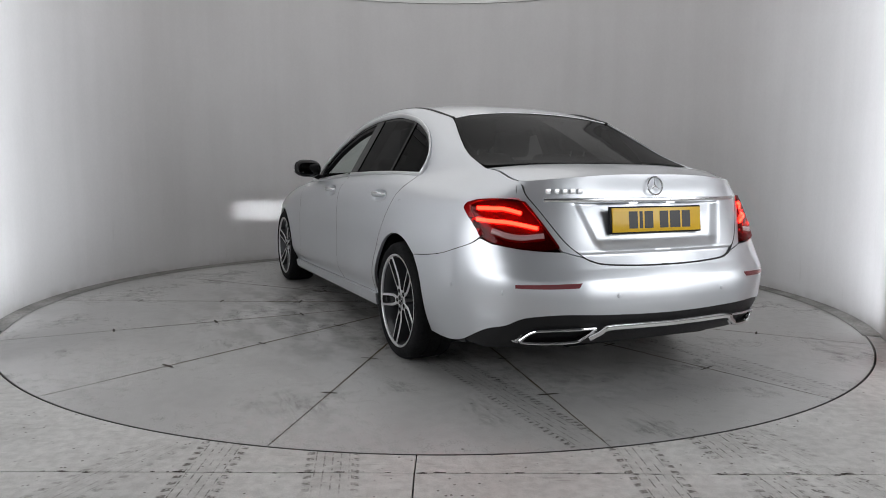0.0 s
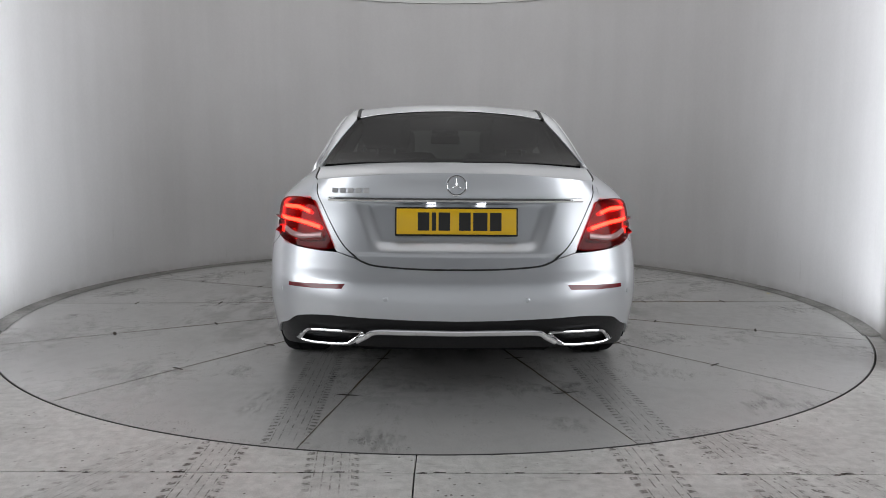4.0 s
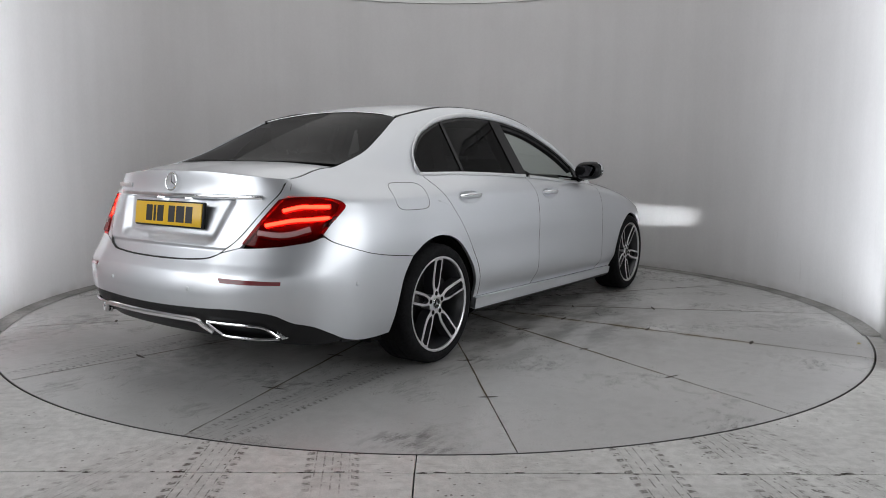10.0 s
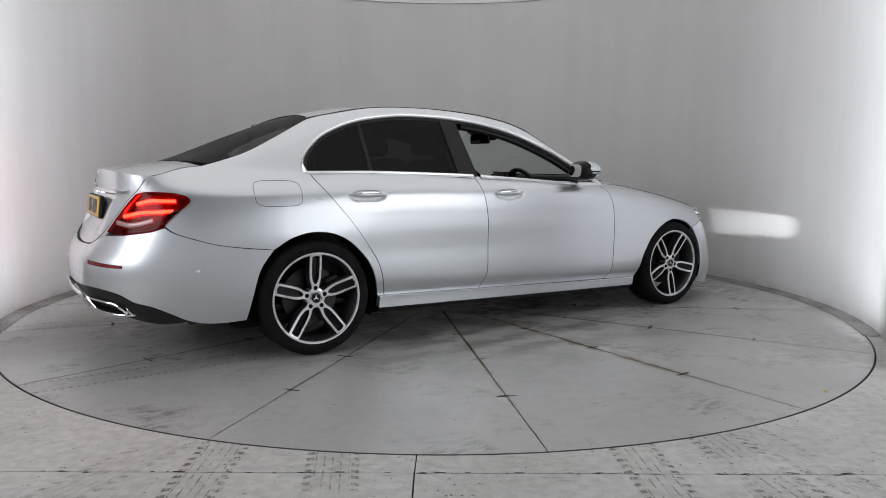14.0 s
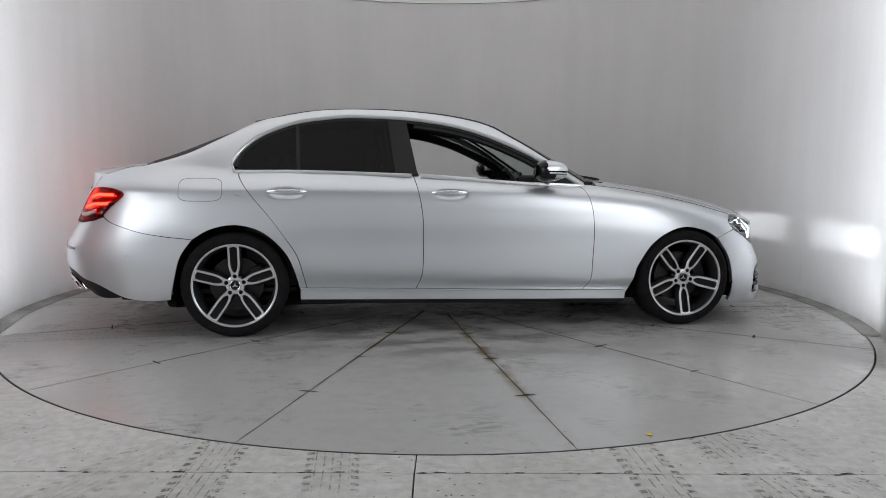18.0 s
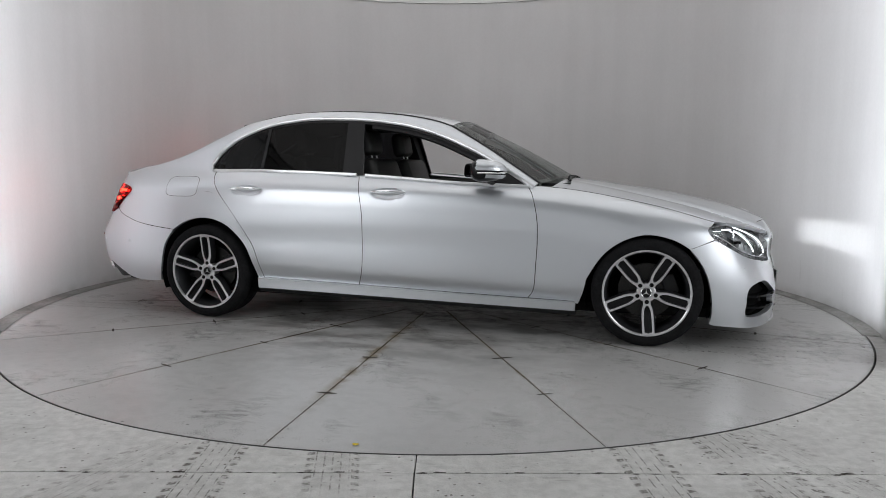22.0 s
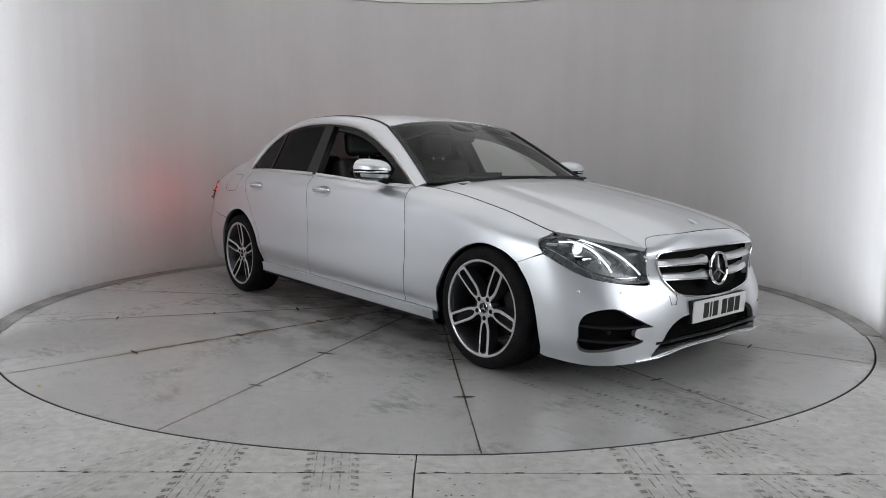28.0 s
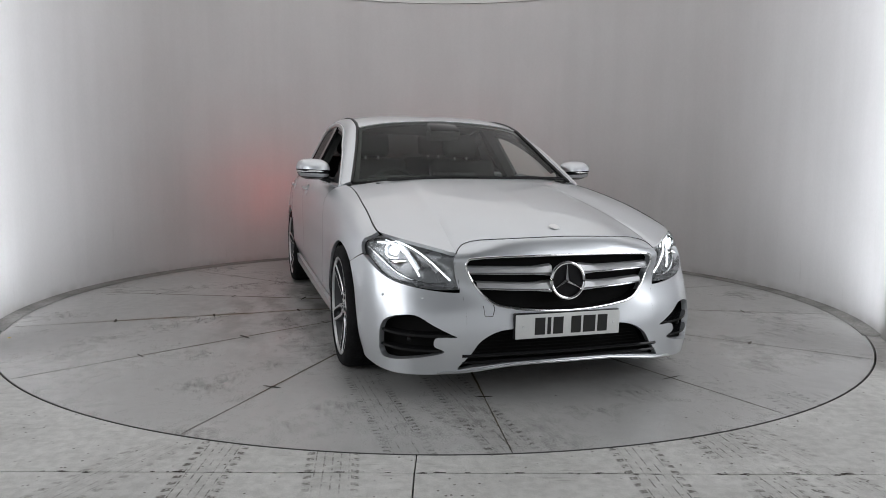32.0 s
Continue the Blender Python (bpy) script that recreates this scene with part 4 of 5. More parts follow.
for z_mid, z_end in ((.590, .596), (.515, .527)):
    for side in (LEFT, RIGHT):
        w = .455 if z_mid > .55 else .415
        pts = []
        for y in np.linspace(.07, w, 14):
            z = np.interp(y, [.07, w], [z_mid, z_end])
            pts.append((nose_x(y, z) - .014, side * y, z))
        bm = bmesh.new()
        rows = []
        for x, y, z in pts:
            h = .021 + .012 * max(0, (.16 - abs(y)) / .09)
            rows.append([(x - .03, y, z + h), (x, y, z + h * .8), (x + .012, y, z - .002), (x + .002, y, z - h * .62), (x - .03, y, z - h * .7)])
        grid_mesh(bm, np.array(rows))
        slat = part("grille_slat", bm, SLAT, grille, smooth=50)
        part("slat_bead", tube(np.array(pts) + (.012, 0, -.008), 0.0035, n=6), CHROME, slat)
# emblem in the grille: a ring with three tapering bars
def emblem(name, centre, r, face, parent, tilt, thick):
    ring = [(0, r * math.cos(a), r * math.sin(a)) for a in np.linspace(0, 2 * math.pi, 40, endpoint=False)]
    bm = tube(ring, thick, closed=True, n=8)
    for k in range(3):
        a = math.pi / 2 + k * 2 * math.pi / 3
        d = Vector((0, math.cos(a), math.sin(a)))
        s = Vector((0, -math.sin(a), math.cos(a)))
        w = r * 0.11
        tip = bm.verts.new(d * r * .98)
        l, q, top, bot = (bm.verts.new(v) for v in (s * w + d * w * .4, -s * w + d * w * .4, Vector((thick * 1.1, 0, 0)), Vector((-thick, 0, 0))))
        for f in ((tip, l, top), (tip, top, q), (tip, bot, l), (tip, q, bot)):
            bm.faces.new(f)
    bmesh.ops.recalc_face_normals(bm, faces=bm.faces[:])
    m = Matrix.Translation(centre) @ Matrix.Rotation(radians(180 if face < 0 else 0), 4, "Z") @ Matrix.Rotation(radians(tilt), 4, "Y")
    return part(name, moved_mesh(bm, m), CHROME, parent, smooth=30)


star = emblem("grille_emblem", (2.277, 0, .549), .081, 1, grille, -5, .008)
disc = lathe([(.0, 0), (.082, 0), (.082, -.02)], 36)
moved_mesh(disc, Matrix.Translation((2.265, 0, .549)) @ Matrix.Rotation(radians(-5), 4, "Y") @ Matrix.Rotation(radians(90), 4, "Z"))
part("emblem_backing", disc, GLOSS_BLACK, grille)
emblem("boot_emblem", (-2.448, 0, .977), .042, -1, boot_lid, -8, .004)
bm = lathe([(0, .004), (.024, .003), (.027, 0)], 24)
badge = part("bonnet_badge", moved_mesh(bm, Matrix.Translation((2.122, 0, .780)) @ Matrix.Rotation(radians(24), 4, "Y") @ Matrix.Rotation(radians(90), 4, "X")), SATIN, bonnet)
for k in range(5):
    part("model_bar", moved_mesh(block((-.004, -.013, -.011), (.003, .013, .011), .002), Matrix.Translation((skin(on_tail([(.53 - k * .036, .952)]))[0][0] - .003, .54 - k * .036, .952))), SATIN, boot_lid)

for side in (LEFT, RIGHT):
    v3 = sided(skin(NET_HOLES[1]), side)
    vb = v3 - (.06, side * .03, 0)
    bm = bmesh.new()
    grid_mesh(bm, np.stack([np.vstack([v3, v3[:1]]), np.vstack([vb, vb[:1]])]))
    bm.faces.new([bm.verts.new(p) for p in vb])
    vent = part("bumper_vent", bm, UNDER, front_bumper, "black bumper vent with two fins")
    for z0, y1, y0 in ((.318, .825, .535), (.250, .825, .59)):
        row = skin(np.linspace(*on_nose([(y1, z0), (y0, z0 - .008)]), 14))
        g = np.stack([sided(row - (.006 + d, .012 + d * .4, -dz), side) for d, dz in ((.05, .010), (0, .005), (0, -.006), (.05, -.006))])
        bm = bmesh.new()
        grid_mesh(bm, g)
        part("vent_fin", bm, GLOSS_BLACK, vent)
    bm = bmesh.new()
    bmesh.ops.create_uvsphere(bm, u_segments=12, v_segments=8, radius=.012)
    part("parking_sensor", moved_mesh(bm, Matrix.Translation((nose_x(.70, .285) - .05, side * .70, .285))), BLACK_PLASTIC, vent)
    for y, z in ((.80, .475), (.645, .47)):
        bm = bmesh.new()
        bmesh.ops.create_uvsphere(bm, u_segments=12, v_segments=8, radius=.0085)
        part("parking_sensor", moved_mesh(bm, Matrix.Translation((nose_x(y, z) - .0075, side * y, z))), PAINT, front_bumper)
# tow cover outline on the right
cover = [(nose_x(y, z) + .0005, -y, z) for y, z in ((.395, .445), (.39, .40), (.355, .398), (.345, .43), (.35, .45))]
part("tow_cover", tube(cover, .0018, n=5), SEAL, front_bumper)
bm = bmesh.new()
i3 = np.array([(nose_x(y, z), y, z) for y, z in INTAKE_S])
full = np.vstack([i3, i3[::-1][1:-1] * (1, -1, 1)])
back = full - (.09, 0, 0)
grid_mesh(bm, np.stack([np.vstack([full, full[:1]]), np.vstack([back, back[:1]])]))
bm.faces.new([bm.verts.new(p) for p in back])
intake = part("lower_intake", bm, UNDER, front_bumper)
for k in range(9):
    z = .20 + k * .016
    w = float(np.interp(z, [.165, .23, .285, .325, .345], [.50, .44, .38, .30, .2]))
    pts = [(nose_x(y, z) - .035, y, z) for y in np.linspace(-w, w, 15)]
    part("intake_bar", tube(pts, .0022, n=5), UNDER, intake)
for dz, r, mat in ((.222, .010, GLOSS_BLACK), (.190, .008, GLOSS_BLACK)):
    part("intake_blade", tube([(nose_x(y, dz) - .012, y, dz) for y in np.linspace(-.49, .49, 21)], r, n=8, flat=1.8), mat, intake)
lip_s = np.linspace(0, 2.35, 18)
lip3 = skin(np.stack([lip_s, np.full(18, .06)], -1))
lip3 = np.vstack([lip3[::-1] * (1, -1, 1), lip3[1:]]) + (.004, 0, 0)
part("bumper_lip", tube(lip3, .0045, n=8, flat=1.5), SATIN, front_bumper)

# ---- number plates: plain bars in place of the characters ----
def number_plate(name, centre, tilt, face, mat, parent, label):
    m = Matrix.Translation(centre) @ Matrix.Rotation(radians(0 if face > 0 else 180), 4, "Z") @ Matrix.Rotation(radians(tilt), 4, "Y")
    plate = part(name, moved_mesh(block((-.004, -.26, -.0555), (.004, .26, .0555), .0025), m), mat, parent, label)
    x = -.168
    for w in (.050, .018, .050, 0, .050, .062, .050):
        if w:
            part("character_bar", moved_mesh(block((.0035, x, -.0395), (.0052, x + w, .0395), .0006, 1), m), PLATE_INK, plate)
            x += w + .011
        else:
            x += .028
    return plate, m


rear_plate, m = number_plate("rear_number_plate", (-2.474, 0, .822), -7, -1, YELLOW_PLATE, boot_lid, "yellow number plate with black characters as plain bars")
part("plate_holder", moved_mesh(block((-.02, -.268, -.063), (-.002, .268, .063), .005), m), BLACK_PLASTIC, boot_lid)
front_plate, m = number_plate("front_number_plate", (2.297, 0, .350), 3, 1, WHITE_PLATE, front_bumper, "white number plate with black characters as plain bars")
part("plate_holder", moved_mesh(block((-.03, -.262, -.058), (-.005, .262, .058), .004), m), BLACK_PLASTIC, front_bumper)
for y in (-.225, .225):
    bm = bmesh.new()
    bmesh.ops.create_uvsphere(bm, u_segments=10, v_segments=6, radius=.006)
    part("plate_screw", moved_mesh(bm, m @ Matrix.Translation((.004, y, 0))), SATIN, front_plate)
for y in (-.11, .11):
    part("plate_light", block((-2.440, y - .02, .896), (-2.424, y + .02, .902), .002), PLATE_LIGHT, boot_lid)

# dark seals that lie in the shut gaps
def seal(st, parent, r=.0042, sink=.0035, sides=(LEFT, RIGHT)):
    p = skin(st)
    toward = np.stack([p[:, 0] * .75, 0 * p[:, 1], 0 * p[:, 2] + .6], -1) - p
    toward /= np.linalg.norm(toward, axis=1, keepdims=True)
    for side in sides:
        part("seal", tube(sided(p + toward * sink, side), r, n=6), SEAL, parent if not isinstance(parent, dict) else parent[side])


DOOR_OF = {k: v[0] for k, v in DOORS.items()}
FRONT_DOOR_OF = {k: v[1] for k, v in DOORS.items()}
QUARTER_OF = {k: v[3] for k, v in DOORS.items()}
seal(on_side(curve(REAR_DOOR_BACK, 4)), DOOR_OF)
seal(on_side(curve(DOOR_GAP, 4)), DOOR_OF)
seal(on_side(curve(FRONT_DOOR_NOSE, 4)), FRONT_DOOR_OF)
seal(on_side([(x, np.interp(x, [p[0] for p in SILL_TOP], [p[1] for p in SILL_TOP]) + .002) for x in np.linspace(-1.07, 1.05, 30)]), DOOR_OF)
seal(on_side(curve([(-1.716, .610), (-1.861, .625), (-2.0, .6475), (-2.10, .676), (-2.2, .712), (-2.245, .75)], 4)), QUARTER_OF)
seal(on_side([(1.838, .645), (1.775, .619), (1.712, .594)]), front_bumper)
seal(np.stack([np.linspace(6.1, 4.02, 24), np.full(24, 6.99)], -1), bonnet, .0045)
seal(on_nose(curve(HOOD_LIP, 4)), bonnet, .005, .004)
seal(on_tail(curve([(0, .620), (.2, .624), (.345, .634), (.40, .648), (.437, .667), (.508, .735), (.598, .885), (.626, .938), (.628, .98)], 4)), boot_lid, .0045, .004)
seal(np.stack([np.linspace(11.72, 13.02, 16), np.full(16, 6.97)], -1), boot_lid, .004)

# ---- wheels ----
R_TYRE = 0.324


def wheel(side, turn):
    """A wheel round its own axis (y, the outer face at +y for the left side); turn: the first spoke's angle in degrees."""
    w = new("wheel")
    w.parent = car
    f = side
    tyre = lathe([(.245, .10), (.252, .112), (.262, .117), (.285, .121), (.302, .117), (.314, .106), (.320, .094), (R_TYRE, .08), (R_TYRE, .035), (.3185, .033), (.3185, .029), (R_TYRE, .027), (R_TYRE, -.03), (.3185, -.032), (.3185, -.036), (R_TYRE, -.038), (R_TYRE, -.09), (.314, -.11), (.29, -.122), (.25, -.105)], 72)
    part("tyre", moved_mesh(tyre, Matrix.Diagonal((1, f, 1, 1))), RUBBER, w)
    rim = lathe([(.258, .108), (.2555, .114), (.250, .1145), (.246, .108), (.243, .098), (.236, .088), (.228, .02), (.222, -.05), (.235, -.1)], 72)
    part("rim", moved_mesh(rim, Matrix.Diagonal((1, f, 1, 1))), WHEEL_DARK, w)
    lipring = lathe([(.2595, .109), (.2575, .1160), (.2500, .1160), (.2450, .1125), (.2440, .104)], 96)
    part("rim_lip", moved_mesh(lipring, Matrix.Diagonal((1, f, 1, 1))), WHEEL_FACE, w)
    part("brake_disc", moved_mesh(lathe([(.06, 0), (.165, 0), (.165, -.028), (.06, -.028)], 48), Matrix.Diagonal((1, f, 1, 1))), BRAKE, w)
    part("brake_caliper", moved_mesh(block((-.06, -.05, .10), (.06, .035, .185), .015), Matrix.Diagonal((1, f, 1, 1)) @ Matrix.Rotation(radians(70), 4, "Y")), BLACK_PLASTIC, w)
    hub = lathe([(.0, .084), (.034, .084), (.036, .090), (.046, .0905), (.056, .086), (.058, .03)], 48)
    part("hub", moved_mesh(hub, Matrix.Diagonal((1, f, 1, 1))), WHEEL_FACE, w)
    for k in range(5):
        a = radians(turn + 72 * k)
        spin = Matrix.Diagonal((1, f, 1, 1)) @ Matrix.Rotation(-a, 4, "Y")
        # twin rails round a dark slot: radius, half width, half width of the slot, height of the face
        prof = [(.034, .0250, .0, .0895), (.055, .0215, .0, .0900), (.068, .0215, .0, .0905), (.076, .0232, .0, .0907), (.081, .0252, .0070, .0908), (.092, .0290, .0138, .0915), (.112, .0332, .0192, .093), (.132, .0350, .0214, .0955),
                (.165, .0352, .0222, .0995), (.205, .0350, .0224, .1060), (.234, .0348, .0218, .1105), (.241, .0346, .0, .1120), (.2505, .0344, .0, .1150)]
        web = bmesh.new()
        grid_mesh(web, np.array([[(r, y - .024, -h), (r, y - .026, 0), (r, y - .024, h)] for r, h, q, y in prof[2:]]))
        part("spoke_web", moved_mesh(web, spin), GLOSS_BLACK, w)
        for s in (-1, 1):
            rail, flank = bmesh.new(), bmesh.new()
            rows = np.array([[(r, y - .060, s * (h + .006)), (r, y - .0035, s * (h + .0012)), (r, y, s * (h - .0012)), (r, y + .0004, s * q), (r, y - .024, s * max(q - .002, 0))] for r, h, q, y in prof])
            grid_mesh(rail, rows[:, 1:4])
            part("spoke_rail", moved_mesh(rail, spin), WHEEL_FACE, w)
            grid_mesh(flank, rows[:, :2])
            grid_mesh(flank, rows[2:-1, 3:])
            part("spoke_flank", moved_mesh(flank, spin), WHEEL_DARK, w)
        # black disc on the face, for the shade inside a bolt hole
        bolt = lathe([(.0, .0918), (.0122, .0918), (.0130, .0890)], 16)
        part("bolt_hole_shade", moved_mesh(bolt, Matrix.Diagonal((1, f, 1, 1)) @ Matrix.Translation((.055 * math.cos(a), 0, .055 * math.sin(a)))), UNDER, w)
    cap = lathe([(0, .092), (.026, .0915), (.030, .089)], 32)
    cap = part("centre_cap", moved_mesh(cap, Matrix.Diagonal((1, f, 1, 1))), GLOSS_BLACK, w)
    star = bmesh.new()
    for k in range(3):
        a = math.pi / 2 + k * 2 * math.pi / 3
        d, s = Vector((math.cos(a), 0, math.sin(a))), Vector((-math.sin(a), 0, math.cos(a)))
        up = Vector((0, .0935, 0))
        star.faces.new([star.verts.new(up + p) for p in (d * .024, s * .004, Vector((0, .001, 0)), -s * .004)])
    part("cap_emblem", moved_mesh(star, Matrix.Diagonal((1, f, 1, 1))), CHROME, cap)
    ring = [(.029 * math.cos(q), .0925, .029 * math.sin(q)) for q in np.linspace(0, 2 * math.pi, 24, endpoint=False)]
    part("cap_ring", moved_mesh(tube(ring, .0022, closed=True, n=6), Matrix.Diagonal((1, f, 1, 1))), CHROME, cap)
    return w


for x, side, turn in ((-1.47, RIGHT, 91), (1.47, RIGHT, -85), (-1.47, LEFT, -8), (1.47, LEFT, 25)):
    w = wheel(side, turn)
    w.location = (x, side * .808, R_TYRE)
    # wheel-arch liner
    bm = bmesh.new()
    rows = []
    for a in np.linspace(radians(-22), radians(202), 30):
        r = .372 if x < 0 else .37
        rows.append([(x + r * math.cos(a), side * y, .325 + r * math.sin(a)) for y in (.50, .70, .888)])
    grid_mesh(bm, np.array(rows))
    part("arch_liner", bm, UNDER, car)
    bm = block((x - .33, side * .50 - .005, .2), (x + .33, side * .50 + .005, .70))
    part("arch_wall", bm, UNDER, car)

# ---- underside and cabin ----
part("underbody", block((-1.90, -.80, .17), (1.95, .80, .24), .03), UNDER, car)
part("rear_silencer", block((-2.40, -.45, .225), (-1.95, .45, .33), .04), UNDER, car)
part("cabin_floor", block((-1.75, -.78, .25), (1.0, .78, .29), .02), DASH, car)
part("parcel_shelf", block((-1.98, -.66, .93), (-1.42, .66, .96), .01), DASH, car)
part("engine_bulkhead", block((.98, -.75, .25), (1.02, .75, .90), .01), UNDER, car)
for side in (LEFT, RIGHT):
    g = np.array([[(x, side * (glass_y(x, 1.0) - dy), z) for x in np.linspace(-1.42, .80, 16)] for dy, z in ((.05, .30), (.075, .60), (.06, .80), (.03, .93), (.015, .955))])
    bm = bmesh.new()
    grid_mesh(bm, g)
    part("door_card", bm, DASH, car)
bm = bmesh.new()
lining = np.array([[(x, y, float(np.interp(x, [-1.3, -1.05, -.75, -.45, -.1, .19], [1.345, 1.40, 1.42, 1.415, 1.39, 1.345])) - .06 * (abs(y) / .6) ** 2.5) for y in np.linspace(-.6, .6, 13)] for x in np.linspace(-1.28, .19, 18)])
grid_mesh(bm, lining)
part("headliner", bm, HEADLINER, car)

for side in (LEFT, RIGHT):
    for x0, x1, x2, x3, top in ((-.50, -.34, -.55, -.43, 1.36), (-1.42, -1.24, -1.36, -1.10, 1.30)):
        bm = bmesh.new()
        rows = [[(a, side * (glass_y(a, z) - dy), z) for a, dy in ((x0 + (x2 - x0) * v, .012), (x0 + (x2 - x0) * v + .02, .085), (x1 + (x3 - x1) * v - .02, .085), (x1 + (x3 - x1) * v, .012))] for v, z in ((0, .93), (.5, (.93 + top) / 2), (1, top))]
        grid_mesh(bm, np.array(rows))
        part("pillar_lining", bm, DASH, car)


def seat(x, y, rear=False):
    s = new("rear_seat" if rear else "front_seat")
    s.parent = car
    w = .27 if not rear else .30
    def soft(lo, hi, m=Matrix.Identity(4), b=.05):
        return moved_mesh(block(lo, hi, b, 4), m)
    part("cushion", soft((-.27, -w, 0), (.27, w, .16)), LEATHER, s)
    part("backrest", soft((-.09, -w, 0), (.07, w, .62), Matrix.Translation((-.25, 0, .10)) @ Matrix.Rotation(radians(-20), 4, "Y")), LEATHER, s)
    part("headrest", soft((-.05, -.14, 0), (.05, .14, .19), Matrix.Translation((-.49, 0, .71)) @ Matrix.Rotation(radians(-10), 4, "Y"), .045), LEATHER, s)
    for k in (-.05, .05):
        part("headrest_post", tube([(-.46, k, .64), (-.485, k, .73)], .006, n=6), SATIN, s)
    s.location = (x, y, .42 if not rear else .45)


for y in (-.37, .37):
    seat(.05, y)
for y in (-.38, .38):
    seat(-.80, y, True)
dash = part("dashboard", moved_mesh(block((-.20, -.76, -.16), (.24, .76, .10), .05, 3), Matrix.Translation((.72, 0, .84))), DASH, car)
part("instrument_hood", moved_mesh(block((-.10, -.22, -.02), (.12, .22, .06), .03, 3), Matrix.Translation((.60, -.37, .94))), DASH, dash)
part("centre_screen", block((.52, -.14, .93), (.535, .16, 1.02), .004), GLOSS_BLACK, dash)
part("centre_console", block((-.5, -.12, .30), (.55, .12, .60), .04, 3), DASH, car)
ring = [(0, .18 * math.cos(a), .18 * math.sin(a)) for a in np.linspace(0, 2 * math.pi, 36, endpoint=False)]
wm = Matrix.Translation((.42, -.37, .87)) @ Matrix.Rotation(radians(-22), 4, "Y")
steering = part("steering_wheel", moved_mesh(tube(ring, .016, closed=True, n=8), wm), LEATHER, car)
part("steering_hub", moved_mesh(block((-.02, -.07, -.06), (.03, .07, .06), .02), wm), LEATHER, steering)
for p in ((0, -.17, .0), (0, .17, .0), (0, 0, -.17)):
    part("steering_spoke", moved_mesh(tube([(0, 0, 0), p], .014, n=6), wm), SATIN, steering)
part("rear_view_mirror", moved_mesh(block((-.012, -.12, -.035), (.02, .12, .035), .012, 3), Matrix.Translation((.27, 0, 1.27))), GLOSS_BLACK, car)
part("camera_housing", moved_mesh(block((-.08, -.11, -.03), (.07, .11, .02), .015), Matrix.Translation((.30, 0, 1.315)) @ Matrix.Rotation(radians(26), 4, "Y")), GLOSS_BLACK, car)
for pts in (((.98, -.55, .975), (.96, -.2, .992), (.97, .15, .992)), ((1.0, .02, .985), (.955, .35, .99), (.88, .66, .982))):
    wiper = part("wiper", tube(curve(pts, 5), .008, n=6), BLACK_PLASTIC, car)
    part("wiper_blade", tube(curve(pts, 5) + (-.012, 0, .006), .005, n=6), RUBBER, wiper)

